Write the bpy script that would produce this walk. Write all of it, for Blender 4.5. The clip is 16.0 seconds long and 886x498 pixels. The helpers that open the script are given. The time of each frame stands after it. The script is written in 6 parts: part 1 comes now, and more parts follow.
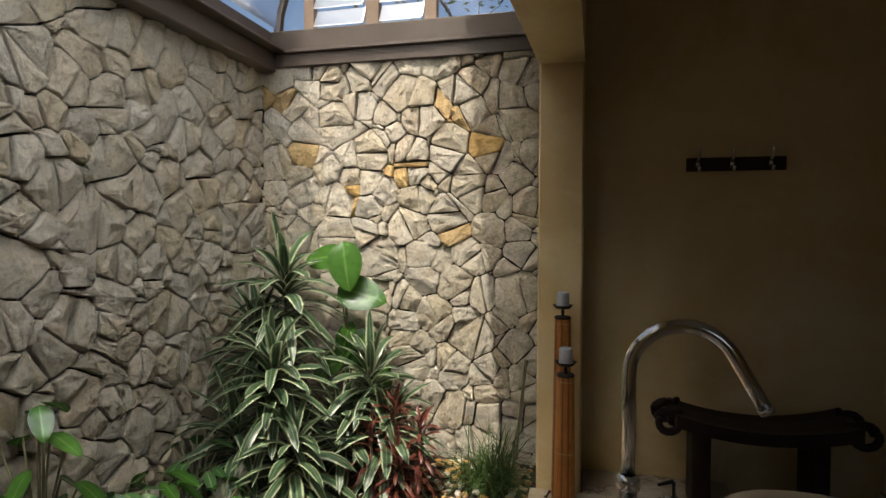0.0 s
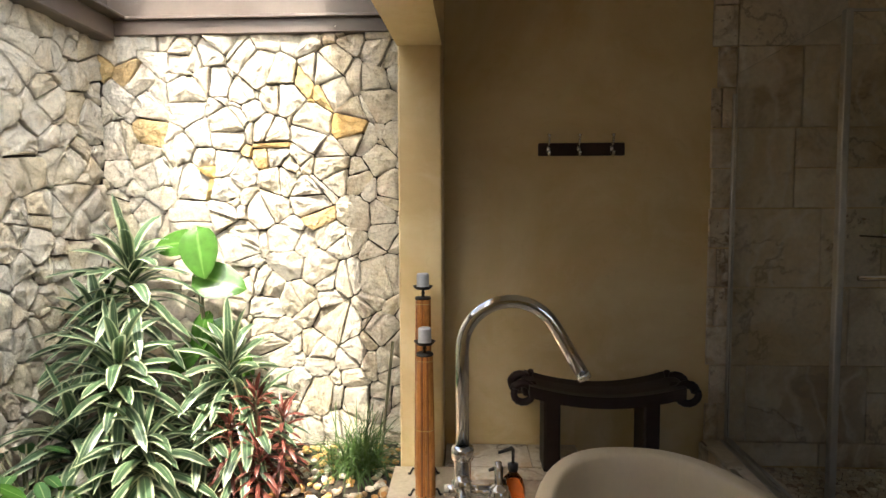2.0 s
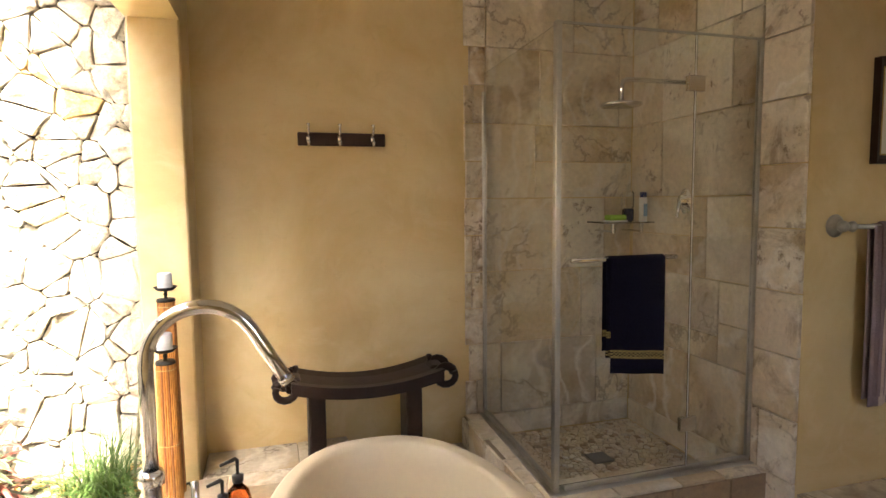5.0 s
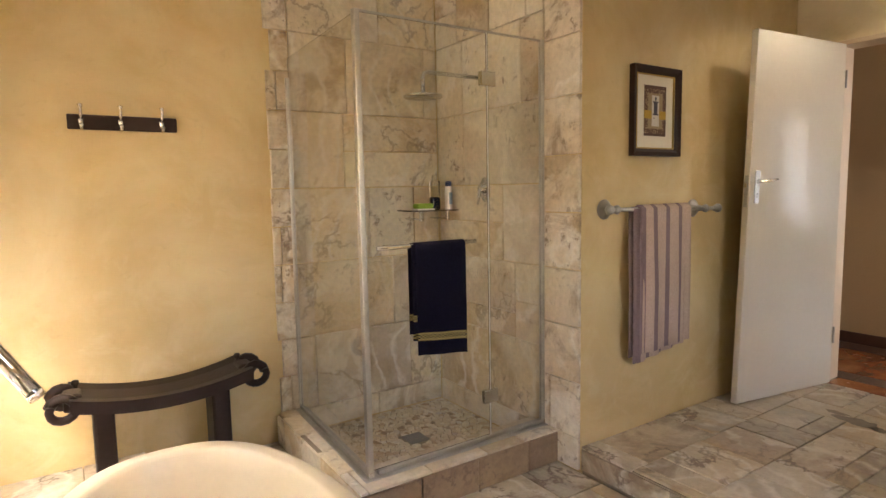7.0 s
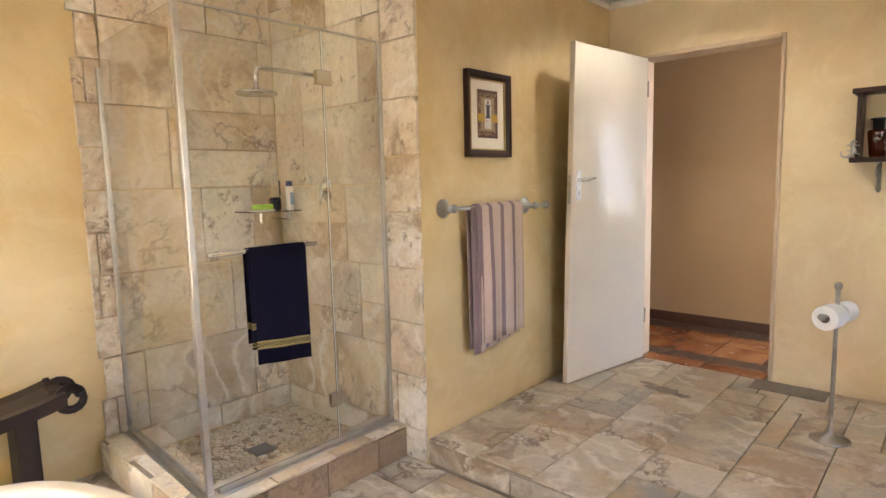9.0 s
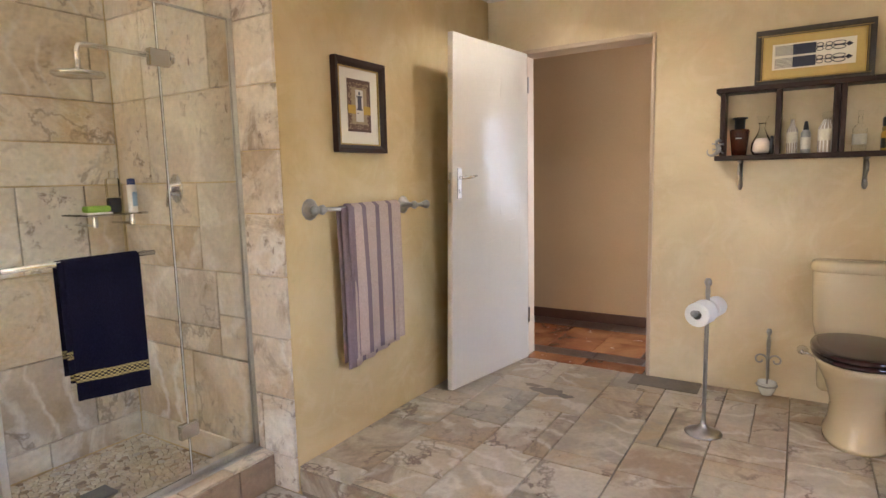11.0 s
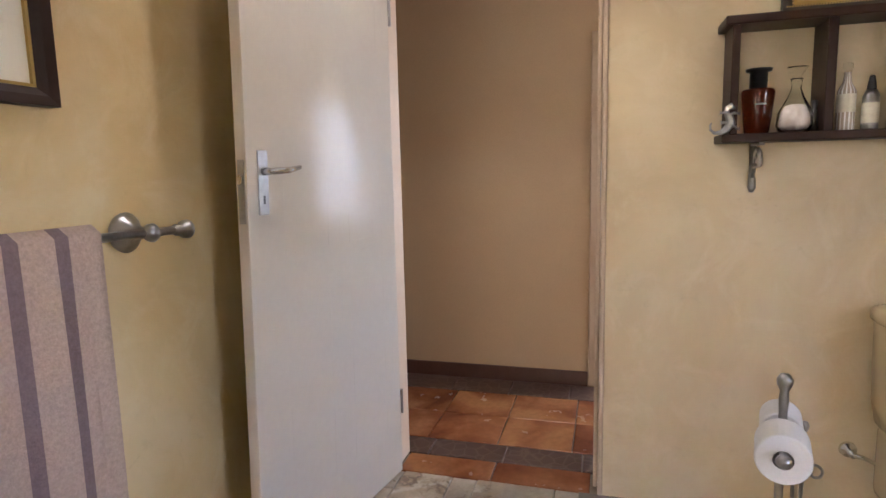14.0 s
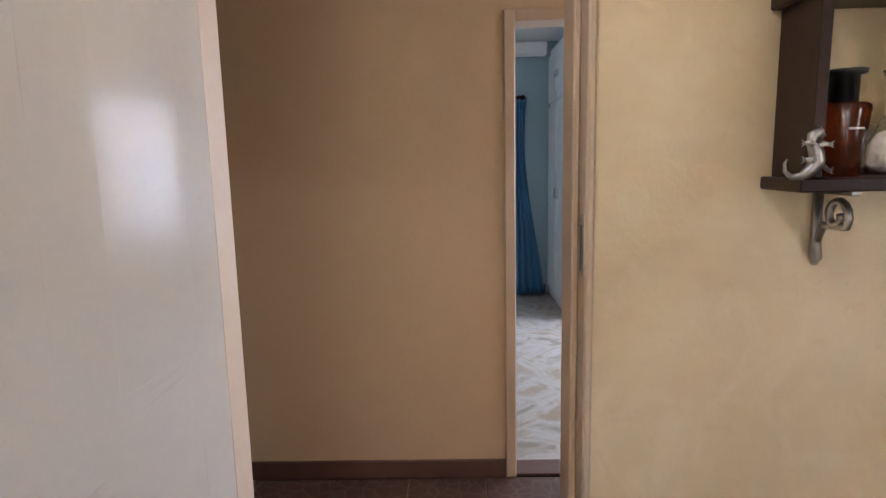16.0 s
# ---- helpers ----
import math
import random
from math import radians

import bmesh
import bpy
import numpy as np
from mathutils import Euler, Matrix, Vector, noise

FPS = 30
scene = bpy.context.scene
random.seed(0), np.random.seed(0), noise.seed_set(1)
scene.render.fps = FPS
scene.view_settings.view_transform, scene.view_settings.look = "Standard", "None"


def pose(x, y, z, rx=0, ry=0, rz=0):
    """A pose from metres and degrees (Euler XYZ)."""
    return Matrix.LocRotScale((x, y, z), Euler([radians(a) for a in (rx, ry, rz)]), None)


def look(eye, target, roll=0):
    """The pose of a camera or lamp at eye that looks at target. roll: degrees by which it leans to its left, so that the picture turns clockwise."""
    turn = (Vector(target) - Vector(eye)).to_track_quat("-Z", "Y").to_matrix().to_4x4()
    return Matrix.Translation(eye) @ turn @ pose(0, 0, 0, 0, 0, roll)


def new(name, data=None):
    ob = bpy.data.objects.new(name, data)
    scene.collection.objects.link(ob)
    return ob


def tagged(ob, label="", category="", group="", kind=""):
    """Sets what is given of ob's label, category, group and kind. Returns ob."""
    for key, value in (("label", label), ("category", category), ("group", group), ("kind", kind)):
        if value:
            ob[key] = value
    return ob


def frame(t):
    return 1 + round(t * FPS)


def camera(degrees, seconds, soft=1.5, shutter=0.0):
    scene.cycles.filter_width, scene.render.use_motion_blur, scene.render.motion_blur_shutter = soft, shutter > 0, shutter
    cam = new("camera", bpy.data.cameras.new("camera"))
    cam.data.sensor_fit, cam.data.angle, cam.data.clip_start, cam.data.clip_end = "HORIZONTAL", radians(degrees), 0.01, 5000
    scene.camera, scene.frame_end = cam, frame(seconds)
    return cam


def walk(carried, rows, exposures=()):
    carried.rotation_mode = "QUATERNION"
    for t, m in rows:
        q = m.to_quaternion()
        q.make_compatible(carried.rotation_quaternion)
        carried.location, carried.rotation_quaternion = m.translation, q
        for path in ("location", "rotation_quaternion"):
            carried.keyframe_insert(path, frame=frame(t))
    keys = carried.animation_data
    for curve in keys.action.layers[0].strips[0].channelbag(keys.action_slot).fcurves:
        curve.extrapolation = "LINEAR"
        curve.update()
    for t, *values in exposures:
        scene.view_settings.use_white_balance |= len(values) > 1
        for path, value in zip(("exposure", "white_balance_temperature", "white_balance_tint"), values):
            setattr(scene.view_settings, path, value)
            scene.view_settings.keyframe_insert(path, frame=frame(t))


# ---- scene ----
cam = camera(74.8, 16.0)
METRES, EYE, TILT, LEAN, TURN = 8.0, 1.5, 0.0, 0.0, 20.4
PATH = [
    (0, (-0.085, 0.116, 1.243), (-0.565, 2.056, 1.178), 0.2),
    (0.5, (-0.057, 0.129, 1.243), (-0.438, 2.09, 1.161), 0.1),
    (1, (-0.039, 0.124, 1.244), (-0.32, 2.102, 1.146), -0.0),
    (1.5, (-0.016, 0.133, 1.234), (-0.198, 2.122, 1.128), -0.1),
    (2, (0.013, 0.136, 1.237), (-0.066, 2.131, 1.116), -0.2),
    (2.5, (0.049, 0.156, 1.235), (0.072, 2.152, 1.102), -0.3),
    (3, (0.085, 0.163, 1.238), (0.214, 2.154, 1.098), -0.4),
    (3.5, (0.123, 0.171, 1.245), (0.359, 2.152, 1.097), -0.4),
    (3.7, (0.144, 0.213, 1.231), (0.415, 2.19, 1.097), -0.2),
    (5.8, (0.268, 0.135, 1.263), (1.057, 1.963, 1.072), -1.0),
    (6, (0.262, 0.147, 1.25), (1.109, 1.949, 1.064), -1.0),
    (6.5, (0.28, 0.141, 1.251), (1.252, 1.877, 1.052), -1.0),
    (7, (0.322, 0.131, 1.239), (1.423, 1.789, 1.035), -1.1),
    (7.5, (0.346, 0.126, 1.248), (1.577, 1.687, 1.029), -1.2),
    (8, (0.355, 0.112, 1.247), (1.683, 1.591, 1.027), -1.2),
    (8.5, (0.366, 0.098, 1.257), (1.771, 1.504, 1.029), -1.3),
    (9, (0.368, 0.091, 1.267), (1.841, 1.424, 1.033), -1.4),
    (9.2, (0.362, 0.094, 1.275), (1.863, 1.394, 1.035), -1.3),
    (11.3, (0.714, 0.178, 1.258), (2.422, 1.189, 1.014), -1.4),
    (11.5, (0.794, 0.204, 1.246), (2.516, 1.191, 1.006), -1.4),
    (12, (1.043, 0.346, 1.251), (2.814, 1.241, 1.003), -1.4),
    (12.5, (1.309, 0.465, 1.239), (3.116, 1.285, 0.99), -1.5),
    (13, (1.587, 0.612, 1.237), (3.427, 1.353, 0.981), -1.5),
    (13.5, (1.826, 0.78, 1.247), (3.702, 1.422, 0.986), -1.5),
    (14, (2.083, 0.905, 1.241), (3.99, 1.449, 0.975), -1.3),
    (14.5, (2.34, 1.022, 1.276), (4.27, 1.46, 0.988), -0.8),
    (15, (2.554, 1.108, 1.307), (4.504, 1.45, 1.019), -0.9),
    (15.5, (2.761, 1.161, 1.359), (4.727, 1.38, 1.062), -0.7),
    (16, (3.006, 1.202, 1.385), (4.982, 1.245, 1.081), -1.3),
]
EXPOSURES = [(0.0, -0.25, 6500, 10), (1.0, 0.75, 6500, 10), (2.0, 1.5, 6500, 10), (3.5, 2.35, 6700, 12), (5.0, 3.4, 6900, 14), (6.0, 3.85, 7100, 15), (7.0, 4.2, 7100, 15), (9.0, 4.78, 6450, 14), (12.0, 4.57, 5950, 17), (14.0, 4.42, 5850, 19), (16.0, 4.32, 5800, 19)]
walk(cam, [(t, look(eye, target, roll)) for t, eye, target, roll in PATH], EXPOSURES)

# world, sun, large lights
SUN_DIR = Vector((0.09, 0.5, -1.0)).normalized()
elev = math.asin(-SUN_DIR.z)
world = bpy.data.worlds.new("world")
scene.world = world
world.use_nodes = True
wn = world.node_tree
sky = wn.nodes.new("ShaderNodeTexSky")
sky.sky_type = "NISHITA"
sky.sun_disc = False
sky.sun_elevation = elev
sky.sun_rotation = math.atan2(-SUN_DIR.x, -SUN_DIR.y)
sky.air_density, sky.dust_density = 1.0, 2.5
wn.nodes["Background"].inputs["Strength"].default_value = 0.15
wn.links.new(sky.outputs[0], wn.nodes["Background"].inputs["Color"])
sun = new("sun", bpy.data.lights.new("sun", "SUN"))
sun.data.energy, sun.data.angle, sun.data.color = 5.0, radians(0.6), (1.0, 0.93, 0.82)
sun.matrix_world = look((0, 0, 8), Vector((0, 0, 8)) + SUN_DIR)


def area(name, at, to, w, h, watts, color):
    """An area lamp, for sky light at openings and for added fill."""
    ob = new(name, bpy.data.lights.new(name, "AREA"))
    ob.data.shape, ob.data.size, ob.data.size_y = "RECTANGLE", w, h
    ob.data.energy, ob.data.color = watts, color
    ob.matrix_world = look(at, to)
    return ob


# Weak fill added in the unseen south opening to light the bathroom.
area("window_light", (1.75, -1.62, 1.45), (1.75, 0.0, 1.3), 0.9, 0.8, 0.1, (1.0, 0.98, 0.95))
# Added fill below the vault, aimed at the west stones in place of sky.
garden_light = area("garden_light", (-1.0, 1.4, 3.15), (-2.1, 2.0, 2.3), 0.35, 2.6, 30.0, (0.96, 0.98, 1.0))
garden_light.data.spread = radians(130)
for bx in (7.10, 7.65, 8.20):
    area("bedroom_light", (bx, -1.84, 1.32), (bx, 0.0, 1.3), 0.26, 1.4, 4.0, (0.86, 0.92, 1.0))
# Two fill lamps added before the closed end wall to brighten the hall.
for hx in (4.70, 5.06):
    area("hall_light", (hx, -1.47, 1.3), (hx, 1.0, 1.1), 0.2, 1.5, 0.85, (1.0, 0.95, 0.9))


def downlight(at, watts):
    ob = new("downlight", bpy.data.lights.new("downlight", "SPOT"))
    ob.data.energy, ob.data.color, ob.data.spot_size, ob.data.spot_blend = watts, (1.0, 0.92, 0.80), radians(140), 0.6
    ob.data.shadow_soft_size = 0.03
    ob.matrix_world = pose(*at)


LAMPS = [(3.60, 1.38), (3.45, 0.33)]
for lx, ly in LAMPS:
    downlight((lx, ly, 2.405), 1.1 if ly > 1 else 0.25)

# materials


class Nodes:
    """A short way to write a node material."""

    def __init__(self, name, rough=0.6, metal=0.0):
        self.m = bpy.data.materials.new(name)
        self.m.use_nodes = True
        self.t = self.m.node_tree
        self.p = self.t.nodes["Principled BSDF"]
        self.p.inputs["Roughness"].default_value = rough
        self.p.inputs["Metallic"].default_value = metal

    def add(self, kind, **values):
        n = self.t.nodes.new(kind)
        for key, v in values.items():
            n.inputs[key.replace("_", " ")].default_value = v
        return n

    def link(self, a, b):
        self.t.links.new(a, b)

    def place(self, spread=True):
        """World position, shifted by a chance amount for each object."""
        geo = self.t.nodes.new("ShaderNodeNewGeometry")
        if not spread:
            return geo.outputs["Position"]
        info = self.t.nodes.new("ShaderNodeObjectInfo")
        mul = self.t.nodes.new("ShaderNodeVectorMath")
        mul.operation = "SCALE"
        mul.inputs[0].default_value = (37.0, 53.0, 71.0)
        self.link(info.outputs["Random"], mul.inputs["Scale"])
        out = self.t.nodes.new("ShaderNodeVectorMath")
        out.operation = "ADD"
        self.link(geo.outputs["Position"], out.inputs[0])
        self.link(mul.outputs[0], out.inputs[1])
        return out.outputs[0]

    def noise(self, vec, scale, detail=4.0, rough=0.55, distort=0.0):
        n = self.add("ShaderNodeTexNoise", Scale=scale, Detail=detail, Roughness=rough, Distortion=distort)
        self.link(vec, n.inputs["Vector"])
        return n.outputs["Fac"]

    def ramp(self, fac, stops):
        n = self.t.nodes.new("ShaderNodeValToRGB")
        e = n.color_ramp.elements
        while len(e) < len(stops):
            e.new(0.5)
        for k, (p, c) in enumerate(stops):
            e[k].position = p
            e[k].color = (*c, 1.0) if len(c) == 3 else c
        self.link(fac, n.inputs[0])
        return n.outputs["Color"]

    def mix(self, fac, a, b, how="MIX"):
        n = self.t.nodes.new("ShaderNodeMix")
        n.data_type, n.blend_type = "RGBA", how
        for s, v in ((n.inputs[0], fac), (n.inputs[6], a), (n.inputs[7], b)):
            if isinstance(v, (float, int)):
                s.default_value = v
            elif isinstance(v, tuple):
                s.default_value = (*v, 1.0)
            else:
                self.link(v, s)
        return n.outputs[2]

    def rand(self, island=False):
        if island:
            return self.t.nodes.new("ShaderNodeNewGeometry").outputs["Random Per Island"]
        return self.t.nodes.new("ShaderNodeObjectInfo").outputs["Random"]

    def scaled(self, fac, lo, hi):
        n = self.add("ShaderNodeMapRange")
        n.inputs["To Min"].default_value, n.inputs["To Max"].default_value = lo, hi
        self.link(fac, n.inputs["Value"])
        return n.outputs[0]

    def bump(self, height, strength=0.3, distance=0.01, after=None):
        n = self.add("ShaderNodeBump", Strength=strength, Distance=distance)
        self.link(height, n.inputs["Height"])
        if after:
            self.link(after, n.inputs["Normal"])
        self.link(n.outputs[0], self.p.inputs["Normal"])
        return n.outputs[0]

    def done(self, color=None, rough=None):
        if color is not None:
            self.link(color, self.p.inputs["Base Color"])
        if rough is not None:
            self.link(rough, self.p.inputs["Roughness"])
        return self.m


def plain(name, a, b, s1=3.0, s2=60.0, rough=0.5, metal=0.0, bump=0.1, dist=0.002, spread=True, vary=0.12):
    """Two colours mixed by a broad noise, with a fine one in tone and relief."""
    n = Nodes(name, rough, metal)
    v = n.place(spread)
    broad, fine = n.noise(v, s1, 5.0), n.noise(v, s2, 4.0)
    c = n.mix(n.scaled(broad, -0.3, 1.3), a, b)
    c = n.mix(1.0, c, n.ramp(fine, [(0.3, (1 - vary,) * 3), (0.7, (1.0, 1.0, 1.0))]), "MULTIPLY")
    if bump:
        n.bump(fine, bump, dist)
    return n.done(c, n.scaled(broad, max(rough - 0.08, 0.02), rough + 0.08))


def quartzite(name, tones, rough=0.45, vein=0.6, band_at=0.5, pale=(0.66, 0.62, 0.54), pitted=0.5):
    """Multicoloured stone: each piece has its own tone, clouds, bands, cracks and pits."""
    n = Nodes(name, rough)
    v = n.place()
    r = n.rand()
    tone = n.ramp(r, [(k / (len(tones) - 1), c) for k, c in enumerate(tones)])
    cloud = n.noise(v, 2.2, 6.0, 0.62, 1.4)
    other = n.ramp(n.noise(v, 0.9, 2.0, 0.5, 0.5), [(0.35, tones[1]), (0.5, tones[-1]), (0.65, (0.42, 0.30, 0.17))])
    c = n.mix(n.ramp(cloud, [(0.44, (0, 0, 0)), (0.58, (0.9,) * 3)]), tone, other)
    wave = n.add("ShaderNodeTexWave", Scale=0.8, Distortion=14.0, Detail=6.0)
    wave.inputs["Detail Scale"].default_value = 1.4
    n.link(v, wave.inputs["Vector"])
    band = n.mix(1.0, n.ramp(wave.outputs["Fac"], [(0.1, (0, 0, 0)), (0.35, (0.8,) * 3), (0.6, (0, 0, 0))]), n.ramp(n.noise(v, 0.7, 1.0), [(band_at, (0, 0, 0)), (band_at + 0.06, (1, 1, 1))]), "MULTIPLY")
    c = n.mix(band, c, pale)
    mask = n.ramp(n.noise(v, 1.9, 2.0), [(0.5, (0, 0, 0)), (0.6, (1, 1, 1))])
    line = n.ramp(n.noise(v, 1.7, 7.0, 0.6, 0.3), [(0.484, (0, 0, 0)), (0.498, (vein,) * 3), (0.502, (vein,) * 3), (0.516, (0, 0, 0))])
    cracks = n.mix(1.0, line, mask, "MULTIPLY")
    c = n.mix(cracks, c, (0.15, 0.10, 0.07))
    pits = n.mix(1.0, n.ramp(n.noise(v, 15.0, 7.0, 0.7, 0.4), [(0.55, (0, 0, 0)), (0.62, (0.8,) * 3)]), n.ramp(n.noise(v, 1.6, 3.0), [(1.0 - pitted, (0, 0, 0)), (1.11 - pitted, (1, 1, 1))]), "MULTIPLY")
    c = n.mix(pits, c, (0.20, 0.135, 0.09))
    blotch = n.ramp(n.noise(v, 4.2, 8.0, 0.68, 0.8), [(1.09 - pitted, (0, 0, 0)), (1.2 - pitted, (0.65,) * 3)])
    c = n.mix(blotch, c, (0.24, 0.165, 0.105))
    c = n.mix(1.0, c, n.ramp(n.noise(v, 38.0, 6.0, 0.7), [(0.3, (0.78,) * 3), (0.65, (1.0,) * 3)]), "MULTIPLY")
    n.bump(n.mix(0.4, n.noise(v, 9.0, 8.0, 0.6), pits), 0.45, 0.006)
    return n.done(c, n.scaled(n.noise(v, 6.0), rough - 0.18, rough + 0.2))




def plaster(name, low, mid, high, patch):
    """Hand-trowelled plaster: clouds of tone, thin pale patches, soft relief."""
    n = Nodes(name, 0.55)
    v = n.place(False)
    c = n.ramp(n.noise(v, 1.3, 6.0, 0.6, 0.6), [(0.3, low), (0.5, mid), (0.68, high)])
    c = n.mix(n.ramp(n.noise(v, 4.5, 7.0, 0.65, 1.0), [(0.5, (0, 0, 0)), (0.72, (0.5,) * 3)]), c, patch)
    c = n.mix(n.ramp(n.noise(v, 9.0, 8.0, 0.7, 1.6), [(0.58, (0, 0, 0)), (0.72, (0.30,) * 3)]), c, tuple(q * 0.72 for q in mid))
    n.bump(n.mix(0.4, n.noise(v, 7.0, 8.0, 0.55, 0.4), n.noise(v, 90.0, 3.0)), 0.3, 0.006)
    return n.done(c, n.scaled(n.noise(v, 5.0), 0.38, 0.62))


M_PLASTER = plaster("ochre plaster", (0.50, 0.355, 0.16), (0.585, 0.44, 0.22), (0.66, 0.53, 0.31), (0.68, 0.57, 0.34))
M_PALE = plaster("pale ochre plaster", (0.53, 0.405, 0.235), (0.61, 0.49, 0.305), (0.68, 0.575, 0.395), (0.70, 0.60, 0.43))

STONE_TONES = [(0.62, 0.53, 0.40), (0.68, 0.61, 0.48), (0.56, 0.51, 0.42), (0.70, 0.64, 0.53), (0.62, 0.56, 0.45), (0.64, 0.55, 0.39)]


def sandstone(name, tones, wet=0.0):
    n = Nodes(name, 0.9)
    v = n.place()
    c = n.ramp(n.rand(), [(k / (len(tones) - 1), t) for k, t in enumerate(tones)])
    c = n.mix(n.ramp(n.noise(v, 6.0, 6.0, 0.6, 0.8), [(0.45, (0, 0, 0)), (0.7, (0.4,) * 3)]), c, (0.56, 0.43, 0.24))
    c = n.mix(1.0, c, n.ramp(n.noise(v, 55.0, 8.0, 0.8), [(0.36, (0.66,) * 3), (0.54, (1.0,) * 3)]), "MULTIPLY")
    first = n.bump(n.noise(v, 16.0, 9.0, 0.75), 1.0, 0.028)
    n.bump(n.noise(v, 70.0, 8.0, 0.8), 1.0, 0.016, first)
    return n.done(c)


M_STONE = sandstone("garden sandstone", STONE_TONES)
M_OCHRE = sandstone("ochre sandstone", [(0.64, 0.40, 0.13), (0.68, 0.47, 0.20), (0.60, 0.42, 0.20)])
M_MORTAR = plain("dark mortar", (0.05, 0.042, 0.032), (0.10, 0.082, 0.06), 8, 90, 0.95, bump=0.6, dist=0.01, spread=False, vary=0.4)
M_TILE = quartzite("shower quartzite", [(0.70, 0.59, 0.42), (0.72, 0.63, 0.48), (0.62, 0.47, 0.28), (0.70, 0.65, 0.55), (0.66, 0.53, 0.34), (0.42, 0.32, 0.22), (0.78, 0.72, 0.61)], 0.34, 0.55, 0.46, (0.78, 0.73, 0.65), 0.46)
M_RETURN = quartzite("pale lilac quartzite", [(0.66, 0.58, 0.47), (0.72, 0.66, 0.57), (0.60, 0.51, 0.41), (0.75, 0.69, 0.60), (0.64, 0.53, 0.40)], 0.4, 0.7, 0.42, (0.80, 0.76, 0.70), 0.56)
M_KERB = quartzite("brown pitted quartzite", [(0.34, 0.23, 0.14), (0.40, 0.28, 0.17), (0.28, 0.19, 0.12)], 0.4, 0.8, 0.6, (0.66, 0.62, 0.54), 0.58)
M_FLOOR = quartzite("floor quartzite", [(0.40, 0.31, 0.21), (0.48, 0.40, 0.29), (0.29, 0.26, 0.21), (0.37, 0.325, 0.26), (0.36, 0.255, 0.165), (0.23, 0.18, 0.13), (0.52, 0.455, 0.36)], 0.40, 0.95, 0.50, (0.64, 0.585, 0.50))
M_GROUT = plain("grey grout", (0.22, 0.18, 0.135), (0.32, 0.27, 0.20), 6, 80, 0.9, bump=0.3, spread=False)
M_CEIL = plain("white ceiling paint", (0.78, 0.77, 0.73), (0.72, 0.71, 0.68), 1.5, 40, 0.8, bump=0.05, spread=False, vary=0.04)
M_BROWN = plain("dark brown roof paint", (0.055, 0.038, 0.028), (0.085, 0.062, 0.046), 4, 50, 0.45, bump=0.15, spread=False)
M_LEDGE = plain("taupe window paint", (0.17, 0.115, 0.075), (0.22, 0.15, 0.10), 4, 50, 0.5, bump=0.1, spread=False)
M_BLACKWOOD = plain("black stained wood", (0.014, 0.008, 0.007), (0.032, 0.018, 0.014), 9, 70, 0.45, bump=0.4, dist=0.003)
M_DARKWOOD = plain("dark walnut", (0.022, 0.009, 0.006), (0.042, 0.019, 0.012), 12, 90, 0.42, bump=0.2)
for wood in (M_BLACKWOOD, M_DARKWOOD):
    wood.node_tree.nodes["Principled BSDF"].inputs["Specular IOR Level"].default_value = 0.25
M_CHROME = plain("chrome", (0.80, 0.80, 0.80), (0.72, 0.72, 0.72), 8, 60, 0.12, 1.0, bump=0.02, dist=0.001, vary=0.03)
M_ALU = plain("brushed aluminium", (0.62, 0.61, 0.58), (0.52, 0.51, 0.49), 20, 140, 0.36, 1.0, bump=0.08, dist=0.001)
M_PEWTER = plain("satin pewter", (0.44, 0.43, 0.42), (0.34, 0.33, 0.32), 15, 90, 0.32, 1.0, bump=0.15)
M_TUB = plain("cream stone resin", (0.62, 0.53, 0.385), (0.58, 0.485, 0.345), 2.0, 50, 0.33, bump=0.02, vary=0.04)
M_CERAMIC = plain("cream ceramic", (0.56, 0.455, 0.29), (0.52, 0.42, 0.26), 3, 50, 0.12, bump=0.0, vary=0.02)
M_DOOR = plain("cream gloss paint", (0.60, 0.545, 0.465), (0.56, 0.505, 0.43), 2.5, 45, 0.13, bump=0.03, vary=0.03)
M_DOOR.node_tree.nodes["Principled BSDF"].inputs["Specular IOR Level"].default_value = 0.045
M_FRAME = plain("pale pink door frame paint", (0.55, 0.43, 0.31), (0.49, 0.37, 0.26), 3, 45, 0.4, bump=0.05, spread=False, vary=0.05)
M_HALL = plain("pink beige wall paint", (0.57, 0.425, 0.27), (0.53, 0.385, 0.24), 1.4, 160, 0.7, bump=0.3, dist=0.001, spread=False, vary=0.07)
M_BLUE = plain("pale blue wall paint", (0.34, 0.48, 0.54), (0.30, 0.43, 0.49), 1.5, 60, 0.7, bump=0.1, spread=False, vary=0.04)
M_WHITE = plain("white paint", (0.80, 0.79, 0.77), (0.75, 0.74, 0.72), 3, 50, 0.35, bump=0.04, vary=0.03)
M_SKIRT = plain("dark skirting", (0.075, 0.035, 0.025), (0.11, 0.055, 0.04), 10, 80, 0.4, bump=0.1)
M_SOIL = plain("garden soil", (0.035, 0.025, 0.016), (0.07, 0.05, 0.03), 12, 90, 0.95, bump=0.8, dist=0.02, spread=False, vary=0.4)


def glass(name, tint=(1, 1, 1), rough=0.0, ior=1.45):
    n = Nodes(name, rough)
    n.p.inputs["Base Color"].default_value = (*tint, 1)
    n.p.inputs["Transmission Weight"].default_value = 1.0
    n.p.inputs["IOR"].default_value = ior
    return n.m


M_GLASS = glass("clear glass", (0.995, 1.0, 0.998), 0.0, 1.35)
M_FROST = glass("weathered roof sheet", (0.92, 0.93, 0.95), 0.35, 1.3)

# mesh helpers


